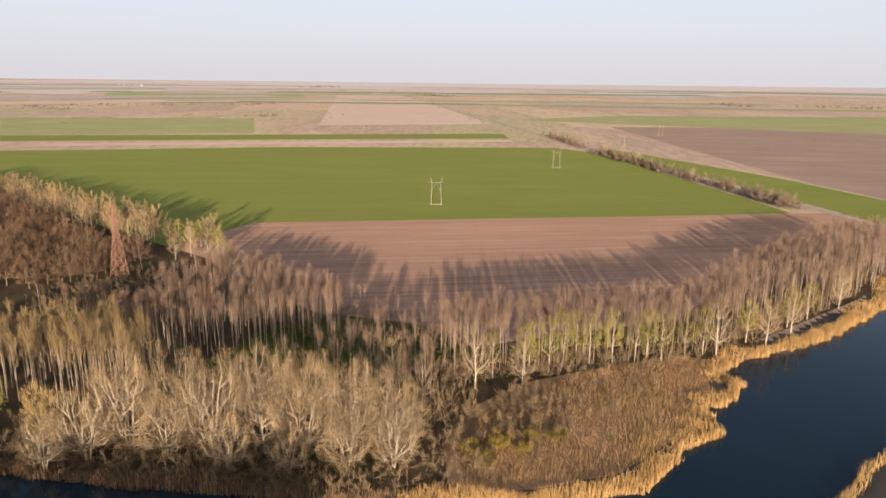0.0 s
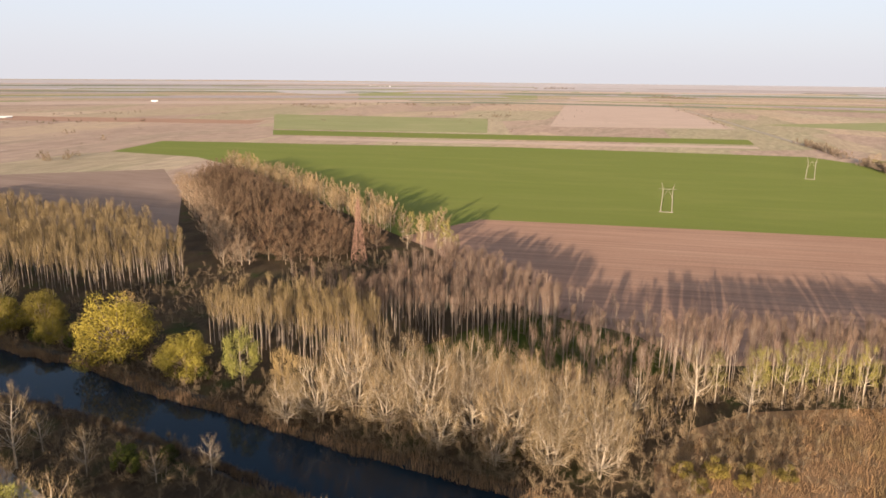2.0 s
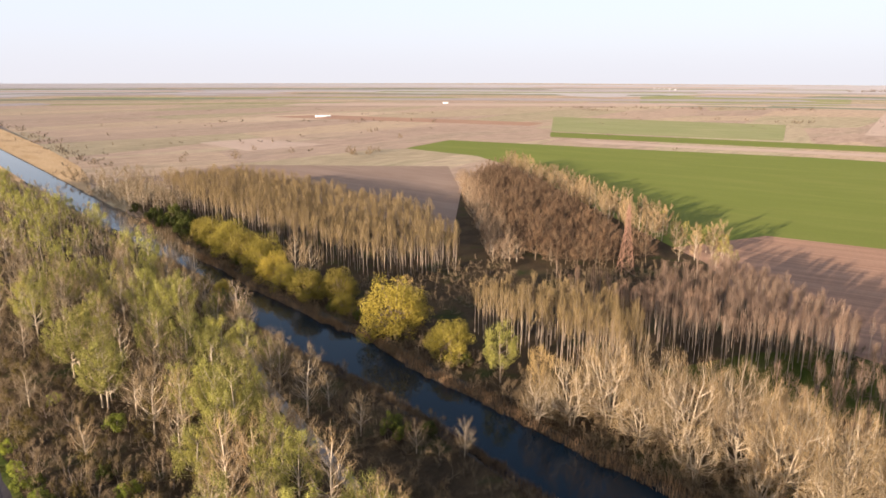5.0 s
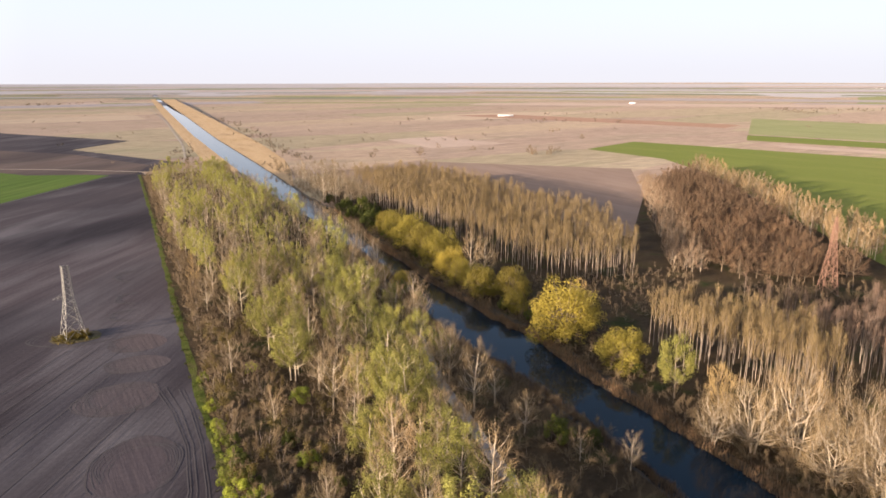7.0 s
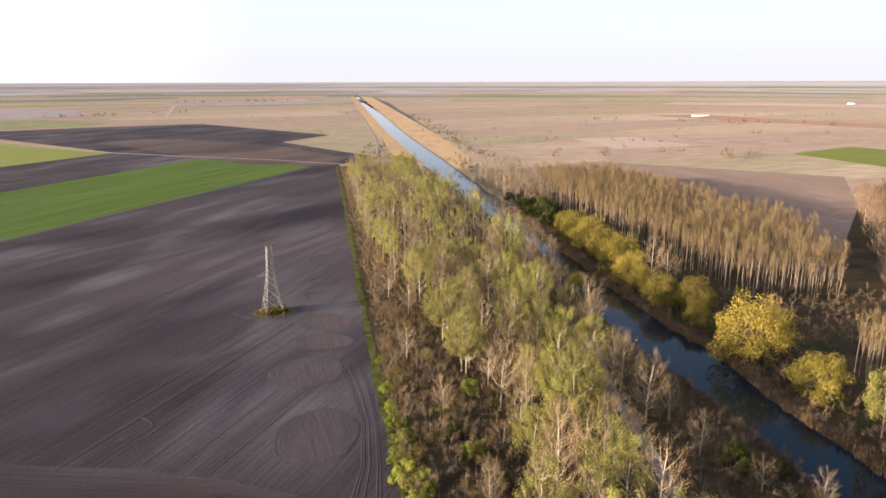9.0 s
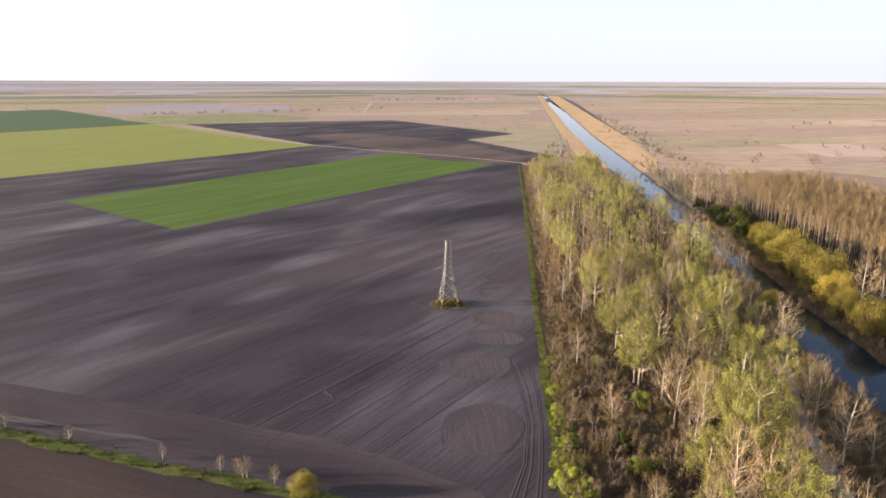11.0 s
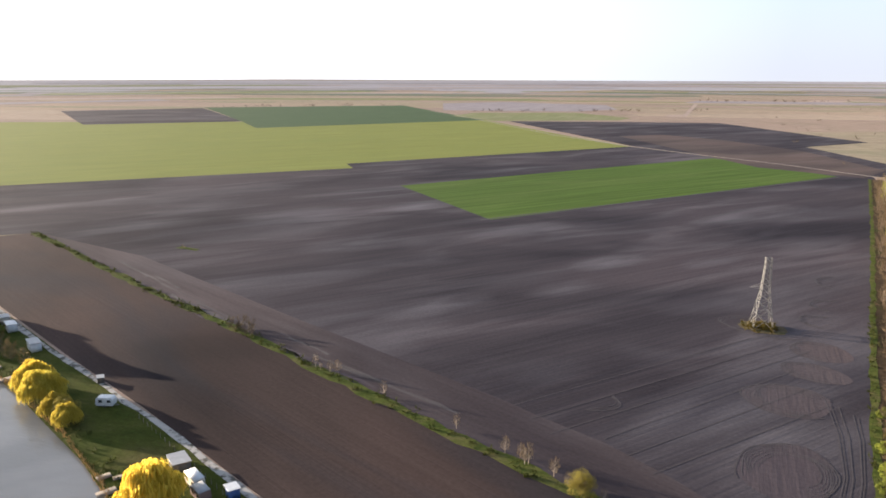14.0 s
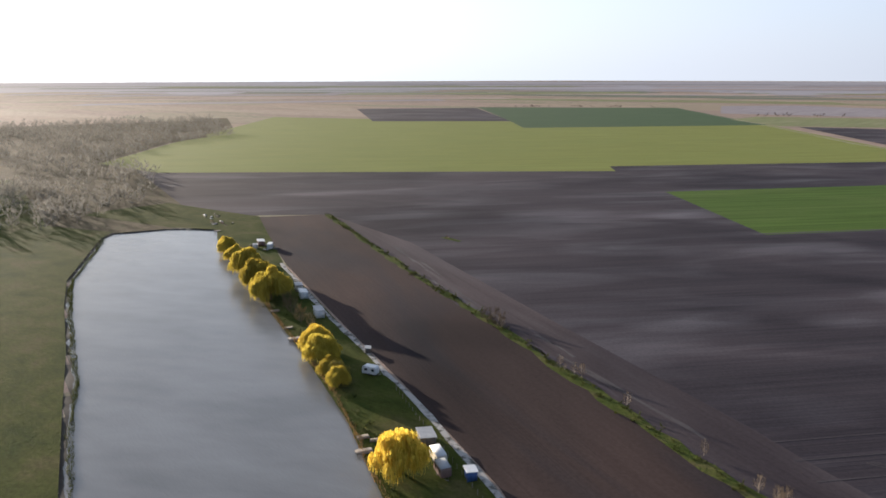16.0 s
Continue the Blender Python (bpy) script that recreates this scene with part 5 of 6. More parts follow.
EAST = [(121, 32), (122, 28), (127, 10), (130, -2), (137, -18), (143, -22), (150, -26), (156, -28), (161, -34), (168, -39), (174, -38), (180, -37), (187, -47), (198, -50), (205, -45), (219, -57), (226, -66), (241, -86), (259, -101), (287, -124), (330, -150)]
reed_bed("reed_bed_lagoon", EAST[::-1], -11, 21000, 31, "golden dry reed bed along the water")
r_ = np.random.default_rng(35)
russet, straw = Shape(), Shape()
for x, y in scatter([(130, 18), (140, -12), (165, -30), (190, -40), (212, -46), (215, -34), (196, -8), (172, 14), (150, 26)], 0.42, 36, 0.5):
    drift = noise.noise(Vector((x * 0.07, y * 0.07, 3))) + 0.5 * noise.noise(Vector((x * 0.22, y * 0.22, 6)))
    if drift > -0.62:
        (straw if drift + r_.normal(0, 0.12) > 0.16 else russet).sliver(np.array([x, y, -0.2]), np.array([r_.normal(0, 0.4), r_.normal(0, 0.4), r_.uniform(0.6, 1.7) * (1.25 + 0.6 * drift)]), 0.14, r_)
tagged(new("reed_marsh", russet.mesh("reed_marsh", M_MARSH)), "russet marsh of dead reeds and sedge", "reeds", kind="stuff")
tagged(new("straw_marsh", straw.mesh("straw_marsh", M_REED)), "drifts of pale straw-coloured reed in the marsh", "reeds", kind="stuff")
for x, y, s in ((169, 13, 0.9), (167, 5, 0.8), (172, 0, 0.85), (177, 9, 0.8), (162, 16, 0.75), (164, 9, 0.7), (173, 6, 0.8), (160, 22, 0.7), (156, 26, 0.7)):
    K_SHRUB.put(x, y, s * 1.4, label="dark bare thicket among the dead reeds")
for x, y, s in ((144, 20, 0.42), (148, 14, 0.46), (151, 7, 0.42), (154, 0, 0.38), (146, 8, 0.34), (140, 16, 0.35)):
    K_OLIVE.put(x, y, s * 1.5)
reed_bed("reed_bed_river", [(111, 451), (109, 390), (106, 341), (108, 300), (107, 268), (111, 215), (115, 190), (113, 160), (115, 133), (116, 98), (118, 66), (121, 32)], 7.5, 17000, 32, "narrow fringe of brown reeds, darkened for shade, on the river bank", 2.6, M_REED_B)
reed_bed("reed_bed_west", [(92, 340), (94, 290), (90, 253), (87, 208), (91, 180), (95, 160), (96, 115), (95, 88), (96, 40)], -7.5, 14000, 33, "brown reeds, darkened in colour too, on the shaded river bank", 2.2, M_REED_B)
reed_bed("reed_bed_south", [(126, -46), (146, -64), (158, -72), (200, -118)], -4, 1500, 34, "reeds on the near lagoon bank")

# distant woods south-west of the pond, their haze painted into the twig colour
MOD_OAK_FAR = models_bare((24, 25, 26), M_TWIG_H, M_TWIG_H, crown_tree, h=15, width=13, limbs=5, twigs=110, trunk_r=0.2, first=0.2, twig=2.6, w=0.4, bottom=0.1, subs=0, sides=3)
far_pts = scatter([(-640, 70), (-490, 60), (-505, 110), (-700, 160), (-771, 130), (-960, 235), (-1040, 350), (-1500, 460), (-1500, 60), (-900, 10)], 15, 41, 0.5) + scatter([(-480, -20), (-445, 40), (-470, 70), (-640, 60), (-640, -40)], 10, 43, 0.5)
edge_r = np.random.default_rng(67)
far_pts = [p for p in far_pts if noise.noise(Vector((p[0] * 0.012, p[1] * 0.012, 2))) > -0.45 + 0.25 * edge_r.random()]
stuff("far_brown_wood", MOD_OAK_FAR, [(x, y, s_ * (0.55 + 0.7 * max(0, noise.noise(Vector((x * 0.02, y * 0.02, 8))) + 0.4)), a_) for x, y, s_, a_ in spots_of(far_pts, 0.6, 1.15, 42)], "leafless wood beyond the pond, greyed by painted haze", "trees")

# tufts that roughen the verges and the pond bank
MOD_TUFT = []
for s_ in (81, 82):
    a_, b_ = shrub(s_, 1.3, 2.0, 60, 0.8, 0.12, 2, 1)
    MOD_TUFT.append([("branchwork", a_, M_LEAF_G), ("crown", b_, M_LEAF_G)])


def along(line, count, spread, lo, hi, seed):
    r = np.random.default_rng(seed)
    p = np.array(line, float)
    seg = np.hypot(*np.diff(p, axis=0).T)
    out = []
    for k in r.choice(len(seg), count, p=seg / seg.sum()):
        q = p[k] + (p[k + 1] - p[k]) * r.random() + r.normal(0, spread, 2)
        out.append((q[0], q[1], r.uniform(lo, hi), r.uniform(0, 6.28)))
    return out


MOD_DRYTUFT = []
for s_ in (87, 88):
    a_, b_ = shrub(s_, 1.8, 2.2, 90, 1.0, 0.10, 2, 1)
    MOD_DRYTUFT.append([("branchwork", a_, M_LEAF_S), ("crown", b_, M_LEAF_S)])
r_ = np.random.default_rng(89)
stuff("pylon_growth", MOD_DRYTUFT, [(-30 + r_.normal(0, 2.6), 251 + r_.normal(0, 2.2), r_.uniform(0.5, 1.3), r_.uniform(0, 6)) for i in range(60)], "dry yellow weeds under the pylon", "weeds")
for x, y, s in ((11, 112, 0.55), (10.5, 118, 0.6), (11.5, 123, 0.5), (10, 131, 0.6), (9.5, 140, 0.5), (10.5, 149, 0.45), (9.2, 158, 0.4), (9, 166, 0.35), (8.4, 176, 0.4), (14, 128, 0.5), (26, 140, 0.5), (31, 172, 0.55), (22, 198, 0.4), (7.6, 196, 0.35)):
    K_VERGE.put(x, y, s * 1.5)
tufts = along([(-396, 190), (-243, 159), (-180, 149), (-133, 139), (-71, 127), (-30, 119)], 260, 1.1, 0.4, 1.1, 83) + along([(1.6, 320), (4, 240), (6.3, 182), (8.3, 140), (11, 100)], 120, 0.8, 0.3, 1.0, 84) \
    + along([(-308, 102), (-245, 92.5), (-192, 85), (-157, 79), (-128, 71), (-109, 66)], 120, 1.5, 0.3, 0.9, 85)
stuff("verge_tufts", MOD_TUFT, tufts, "rough green grass tufts along the verges", "grass")
reed_bed("reed_bed_pond", [(-358, 109), (-308, 101), (-283, 97), (-245, 91), (-211, 86), (-192, 83), (-175, 80), (-157, 77), (-145, 74), (-128, 69), (-109, 64)], 1.6, 2600, 86, "clumps of dry tan reeds on the pond bank", 1.5)


# ------------------------------------------------------------------ pylons and poles
def lattice(shape, z0, w0, z1, w1, r, braces=True):
    """One storey of a four-legged lattice tower."""
    lo = [np.array([sx * w0 / 2, sy * w0 / 2, z0]) for sx, sy in ((-1, -1), (1, -1), (1, 1), (-1, 1))]
    hi = [np.array([sx * w1 / 2, sy * w1 / 2, z1]) for sx, sy in ((-1, -1), (1, -1), (1, 1), (-1, 1))]
    for i in range(4):
        j = (i + 1) % 4
        shape.limb(lo[i], hi[i], r, r, 4)
        shape.limb(hi[i], hi[j], r * 0.8, r * 0.8, 3)
        if braces:
            shape.limb(lo[i], hi[j], r * 0.85, r * 0.85, 3)
            shape.limb(lo[j], hi[i], r * 0.85, r * 0.85, 3)


def pylon(name, levels, arms, mat, label, x, y, turn, r=0.11):
    ob = tagged(new(name), label, "pylon")
    body = Shape()
    for (z0, w0), (z1, w1) in zip(levels, levels[1:]):
        lattice(body, z0, w0, z1, w1, r)
    part("tower", body.mesh("tower", mat), ob)
    for z, reach, w in arms:
        a = Shape()
        tip = np.array([reach, 0, z])
        for sy in (-1, 1):
            a.limb((math.copysign(w / 2, reach), sy * w / 2, z), tip, r * 0.7, r * 0.5, 3)
            a.limb((math.copysign(w / 2, reach), sy * w / 2, z + 1.3), tip, r * 0.7, r * 0.5, 3)
        for f in (0.3, 0.6):
            a.limb((reach * f, 0, z), (reach * f, 0, z + 1.3 * (1 - f)), r * 0.5, r * 0.5, 3)
        part("cross_arm", a.mesh("cross_arm", mat), ob)
    for sx in (-1, 1):
        for sy in (-1, 1):
            w = levels[0][1] / 2
            part("footing", Shape().box(sx * w - 0.5, sx * w + 0.5, sy * w - 0.5, sy * w + 0.5, -0.3, 0.35, 0.08).mesh("footing", M_POLE), ob, "concrete footing")
    ob.matrix_basis = pose(x, y, 0, 0, 0, turn)
    return ob


pylon("lattice_pylon", [(0, 6.6), (5.4, 5.1), (9.4, 3.9), (12.2, 3.1), (14.4, 2.6), (16.4, 2.45), (18.3, 2.3), (20.1, 2.15), (21.8, 2.05), (23.5, 1.95), (25.1, 1.85)], [(14.4, -5.0, 2.6)], M_STEEL,
      "grey steel lattice pylon without wires in a ploughed field", -30, 251, 22)
pylon("lattice_pylon", [(0, 6.4), (4.5, 5.3), (9, 4.3), (13, 3.5), (17, 2.7), (20.5, 2.1), (24, 1.6), (27, 1.3), (29.5, 0.9), (32, 0.3)], [(23.5, 5.5, 1.6), (27, -4.6, 1.3), (27, 4.6, 1.3)], M_RUST,
      "rust-red steel lattice pylon rising from the wood", 249, 186, 60, 0.13)


def h_frame(x, y, turn, first=None):
    m = pose(x, y, 0, 0, 0, turn)
    if first:
        return copy_thing(first, m)
    ob = tagged(new("power_line_frame"), "pale concrete twin-pole power line frame in the wheat field", "power pole", "power line frames")
    for sx in (-1, 1):
        part("post", Shape().limb((sx * 3.6, 0, -0.4), (sx * 3.0, 0, 15.5), 0.26, 0.19, 6).caps(6).mesh("post", M_POLE), ob)
        part("arm", Shape().limb((sx * 3.0, 0, 15.3), (sx * 4.4, 0, 19.8), 0.17, 0.1, 5).caps(5).mesh("arm", M_POLE), ob)
        part("brace", Shape().limb((sx * 3.2, 0, 9.5), (sx * 0.3, 0, 15.0), 0.1, 0.1, 4).mesh("brace", M_POLE), ob)
    part("cross_beam", Shape().limb((-5.6, 0, 15.5), (5.6, 0, 15.5), 0.13, 0.13, 4).caps(4).mesh("cross_beam", M_POLE), ob)
    part("footing", Shape().box(-4.6, 4.6, -0.8, 0.8, -0.3, 0.3, 0.1).mesh("footing", M_POLE), ob, "concrete strip footing")
    ob.matrix_basis = m
    return ob


frame_one = h_frame(465, 93, -79)
h_frame(699, 17, -79, frame_one)
h_frame(930, -60, -79, frame_one)
h_frame(1165, -135, -79, frame_one)

# ------------------------------------------------------------------ tracks of the turning tractor
r_t = np.random.default_rng(91)
def rut(cx, cy, rx, ry, a0, a1, turn, mat, width=0.32):
    line = []
    for i in range(40):
        a = radians(a0 + (a1 - a0) * i / 39)
        k_ = 1 + 0.05 * math.sin(2.3 * a + rx) + 0.03 * math.sin(5.1 * a + ry)
        u, v = rx * math.cos(a) * k_, ry * math.sin(a) * k_
        t_ = radians(turn)
        line.append((cx + u * math.cos(t_) - v * math.sin(t_), cy + u * math.sin(t_) + v * math.cos(t_)))
    ribbon("wheel_rut", line, width, mat, "curved wheel rut pressed into ploughed earth", "rut", 5, 0.25)


def turning_patch(cx, cy, rx, ry, seed):
    ring = []
    for i in range(28):
        a = 2 * math.pi * i / 28
        k_ = 1 + 0.07 * math.sin(2 * a + seed) + 0.04 * math.sin(3 * a + seed * 2)
        ring.append((cx + rx * k_ * math.cos(a), cy + ry * k_ * math.sin(a)))
    field("turning_patch", ring, M_TURN, "loose earth inside a tractor's turning loop", 3)


for cx, cy, rx, ry, n_, a0, a1 in ((-30, 251, 13.5, 9.5, 2, 100, 330), (-10, 237, 9.5, 8, 3, 80, 290), (-10, 218, 10, 6.5, 3, 70, 300), (-14.5, 194, 11.5, 10, 5, 40, 330), (-10, 156, 10.5, 12.5, 6, -60, 230), (-12, 268, 8, 7, 2, 90, 280), (-11, 290, 7.5, 8, 2, 90, 280), (-12, 325, 8, 10, 2, 90, 280), (-60, 166, 8, 7, 2, -70, 60)):
    if n_ > 2:
        turning_patch(cx, cy, rx, ry, cy)
    rut(cx, cy, rx, ry, a0, a1, -8, M_RUT, 0.4)
    for k in range(1, n_ + 1):
        rut(cx + k * 0.12, cy, rx - k * 0.75, ry - k * 0.75, a0 + 4 * k, a1 - 5 * k, -8, (M_RUT, M_RUT_L)[k % 2], 0.26)
for k in (0, 1, 3, 6, 7):
    ribbon("wheel_rut", [(-6 + k * 1.15, 200 - k), (-1.5 + k * 0.75, 180), (1 + k * 0.55, 160), (0.5 + k * 0.6, 140), (-3 + k * 1.0, 122), (-8 + k * 1.4, 112)], 0.24, (M_RUT_L, M_RUT, M_TURN)[k % 3], "wheel rut along the field edge", "rut", 5, 0.25)
for k in range(6):
    x0, y0 = -49 + k * 3.6, 147 - k * 2.2
    ln = 60 + (k * 37) % 70
    ribbon("wheel_rut", [(x0 - 30, y0 + 6), (x0 - 30 + ln * 0.46, y0 + 6 + ln * 0.9)] if k % 2 else [(x0, y0), (x0 + 34 - k, y0 + 70 - 3 * k)], 0.3, M_RUT, "straight furrow line in ploughed earth", "rut", 5, 0.3)
ribbon("wheel_rut", [(-205, 358), (-35, 690)], 1.6, M_RUT_L, "pale field boundary line", "rut", 5, 0.4)
for k in range(16):
    f0 = r_t.uniform(0, 0.85)
    f1 = f0 + r_t.uniform(0.05, 0.16)
    o_ = r_t.uniform(3, 15)
    P_ = [(-370 + 300 * f, 185.5 - 58 * f + 6.5 * math.sin(f * 3.1) * -1 + o_) for f in (f0, (f0 + f1) / 2, f1)]
    ribbon("wheel_rut", P_, r_t.uniform(0.5, 1.6), (M_RUT_L, M_TURN, M_RUT)[k % 3], "faint wheel track along the headland", "rut", 5, 0.8)

# ------------------------------------------------------------------ hedges and bushes
hedge = []
r_ = np.random.default_rng(51)
for (x0, y0), (x1, y1), n_ in (((852, -26), (505, -152), 170), ((1090, 42), (905, -12), 50)):
    for i in range(n_):
        t_ = r_.random()
        hedge.append((x0 + (x1 - x0) * t_ + r_.normal(0, 3), y0 + (y1 - y0) * t_ + r_.normal(0, 3), r_.uniform(1.0, 2.3), r_.uniform(0, 6)))
stuff("roadside_hedge", MOD_HEDGE, hedge, "leafless brown hedge along the country road", "hedge")
K_ROAD = Kind("roadside_tree", MOD_PALE, "bare pale tree in the roadside hedge", "tree", "roadside trees")
for x, y, s in ((835, -33, 0.7), (822, -38, 0.8), (800, -46, 0.75), (782, -52, 0.85), (760, -60, 0.75), (742, -66, 0.7), (715, -76, 0.65), (640, -104, 0.55), (590, -122, 0.6), (530, -143, 0.55)):
    K_ROAD.put(x, y, s)
K_BUSH = Kind("field_bush", MOD_SHRUB, "leafless bush standing alone on the dry plain", "bush", "bushes on the plain")
for x, y, s in ((293, 761, 1.6), (415, 713, 2.0), (442, 711, 1.7), (287, 740, 1.5), (408, 695, 1.6), (427, 691, 1.4), (365, 766, 1.3), (589, 863, 1.5), (455, 716, 1.2), (340, 820, 1.2), (228, 742, 1.4), (250, 800, 1.1), (620, 1000, 1.5), (640, 1010, 1.3),
                (110, 673, 2.2), (113, 650, 2.0), (117, 630, 1.6), (36, 760, 1.8), (44, 740, 1.6), (30, 735, 1.5), (50, 720, 1.5), (22, 725, 1.7), (14, 700, 1.6), (-182, 149, 1.0), (-174, 148, 0.9), (-178, 150, 1.1), (-296, 213, 0.4)):
    K_BUSH.put(x, y, s)
lines = [((1646, 1541), (2171, 953), 60), ((1435, 875), (1480, 630), 14), ((1544, 1261), (1622, 1461), 16), ((150, 715), (152, 1009), 46), ((152, 1009), (152, 1700), 40), ((20, 740), (46, 1000), 26), ((700, 1300), (900, 1150), 14),
         ((180, 1000), (420, 900), 9), ((500, 1400), (700, 1330), 10), ((3450, 610), (3850, 880), 60), ((2640, -600), (2910, -540), 40), ((6240, 2480), (6460, 2300), 30), ((1371, 164), (3551, 870), 40), ((2740, -820), (2600, -1000), 30),
         ((-900, 1500), (-400, 1900), 26), ((-1640, 1300), (-1300, 1720), 26), ((-600, 2600), (-100, 2900), 30), ((900, 1500), (1100, 1440), 12), ((118, 560), (150, 600), 16)]
scrub = []
for (x0, y0), (x1, y1), n_ in lines:
    for i in range(n_):
        t_, w_ = r_.random(), 2 + math.hypot(x0, y0) * 0.008
        big = 1.0 + math.hypot(x0, y0) * 0.0006
        scrub.append((x0 + (x1 - x0) * t_ + r_.normal(0, w_), y0 + (y1 - y0) * t_ + r_.normal(0, w_), r_.uniform(0.4, 1.0) * big, r_.uniform(0, 6)))
for i in range(160):
    a_, d_ = radians(r_.uniform(-75, 8)), r_.uniform(700, 2300)
    scrub.append((-math.sin(a_) * d_, math.cos(a_) * d_, r_.uniform(0.4, 1.3), r_.uniform(0, 6)))
scrub = [q for q in scrub if not (inside([(460, 760), (640, 840), (940, 40), (852, -60), (400, -160), (300, 380)], np.array([q[0]]), np.array([q[1]]))[0] or abs(q[0] - 75) < 24)]
stuff("distant_scrub", MOD_SHRUB_FAR, scrub, "scattered leafless scrub on the distant plain", "scrub")
K_SAP = Kind("verge_sapling", MOD_PALE, "thin leafless sapling on the grass verge", "sapling", "saplings on the verge")
for i in range(14):
    t_ = r_.random()
    K_SAP.put(-150 + 112 * t_, 143.5 - 20.5 * t_ + r_.normal(0, 0.6), r_.uniform(0.12, 0.3))


# ------------------------------------------------------------------ the fishing pond
def hut(name, x, y, turn, l, w, h, wall_mat, roof_mat, label, category, pitch=0.25, window=True):
    ob = tagged(new(name), label, category)
    part("wall", Shape().box(-l / 2, l / 2, -w / 2, w / 2, 0, h, 0.06).mesh("wall", wall_mat), ob)
    bm = bmesh.new()
    top = [(-l / 2 - 0.25, -w / 2 - 0.25, h + 0.02), (l / 2 + 0.25, -w / 2 - 0.25, h + 0.02), (l / 2 + 0.25, w / 2 + 0.25, h + 0.02 + pitch), (-l / 2 - 0.25, w / 2 + 0.25, h + 0.02 + pitch)]
    vs = [bm.verts.new(p) for p in top] + [bm.verts.new((p[0], p[1], p[2] + 0.14)) for p in top]
    for f in ((3, 2, 1, 0), (4, 5, 6, 7), (0, 1, 5, 4), (1, 2, 6, 5), (2, 3, 7, 6), (3, 0, 4, 7)):
        bm.faces.new([vs[i] for i in f])
    me = bpy.data.meshes.new("roof")
    bm.to_mesh(me)
    bm.free()
    me.materials.append(roof_mat)
    part("roof", me, ob)
    part("door", Shape().box(-l * 0.3, -l * 0.3 + 0.85, -w / 2 - 0.04, -w / 2 + 0.01, 0.05, min(2.0, h - 0.15), 0.015).mesh("door", M_WOOD), ob)
    if window:
        for s_ in (-1, 1):
            win = part("window", Shape().box(l * 0.12, l * 0.12 + 1.0, s_ * w / 2 - 0.03, s_ * w / 2 + 0.03, h * 0.48, h * 0.8, 0.015).mesh("window", M_WHITE), ob)
            part("pane", Shape().box(l * 0.12 + 0.08, l * 0.12 + 0.92, s_ * w / 2 - 0.04, s_ * w / 2 + 0.04, h * 0.52, h * 0.76, 0.01).mesh("pane", M_GLASS), win)
    ob.matrix_basis = pose(x, y, 0, 0, 0, turn)
    return ob


def caravan(name, x, y, turn, l, w, h, body_mat, label, roof_mat=None):
    ob = tagged(new(name), label, "caravan")
    bm = bmesh.new()
    prof = [(-l / 2 + 0.15, 0.45), (l / 2 - 0.1, 0.45), (l / 2, 1.0), (l / 2 - 0.25, h - 0.25), (l / 2 - 0.7, h), (-l / 2 + 0.5, h), (-l / 2 + 0.08, h - 0.35), (-l / 2, 1.2)]
    a = [bm.verts.new((px, -w / 2, pz)) for px, pz in prof]
    b = [bm.verts.new((px, w / 2, pz)) for px, pz in prof]
    bm.faces.new(a)
    bm.faces.new(b[::-1])
    for i in range(len(prof)):
        j = (i + 1) % len(prof)
        bm.faces.new((a[j], a[i], b[i], b[j]))
    bmesh.ops.recalc_face_normals(bm, faces=bm.faces)
    bmesh.ops.bevel(bm, geom=list(bm.edges), offset=0.07, segments=2, affect="EDGES")
    me = bpy.data.meshes.new("body")
    bm.to_mesh(me)
    bm.free()
    me.materials.append(body_mat)
    part("body", me, ob)
    if roof_mat:
        part("roof", Shape().box(-l / 2 + 0.35, l / 2 - 0.45, -w / 2 - 0.04, w / 2 + 0.04, h - 0.02, h + 0.08, 0.03).mesh("roof", roof_mat), ob)
    for s_ in (-1, 1):
        for wx in (-l * 0.28, l * 0.2):
            part("window", Shape().box(wx - 0.5, wx + 0.5, s_ * w / 2 - 0.02, s_ * w / 2 + 0.02, h * 0.52, h * 0.8, 0.008).mesh("window", M_GLASS), ob)
        wheel = part("wheel", Shape().limb((0, s_ * (w / 2 - 0.22), 0.34), (0, s_ * (w / 2 + 0.02), 0.34), 0.34, 0.34, 12).caps(12).mesh("wheel", M_TYRE), ob)
        part("rim", Shape().limb((0, s_ * (w / 2 - 0.1), 0.34), (0, s_ * (w / 2 + 0.04), 0.34), 0.18, 0.17, 10).caps(10).mesh("rim", M_STEEL), wheel)
    part("window", Shape().box(l / 2 - 0.12, l / 2 - 0.02, -w * 0.32, w * 0.32, h * 0.52, h * 0.78, 0.008).mesh("window", M_GLASS), ob)
    part("door", Shape().box(-0.1, 0.6, -w / 2 - 0.03, -w / 2 + 0.01, 0.5, h - 0.35, 0.01).mesh("door", body_mat), ob)
    part("drawbar", Shape().limb((-l / 2 - 1.1, 0, 0.42), (-l / 2 + 0.3, -0.5, 0.45), 0.05, 0.05, 4).limb((-l / 2 - 1.1, 0, 0.42), (-l / 2 + 0.3, 0.5, 0.45), 0.05, 0.05, 4).mesh("drawbar", M_STEEL), ob)
    ob.matrix_basis = pose(x, y, 0, 0, 0, turn)
    return ob


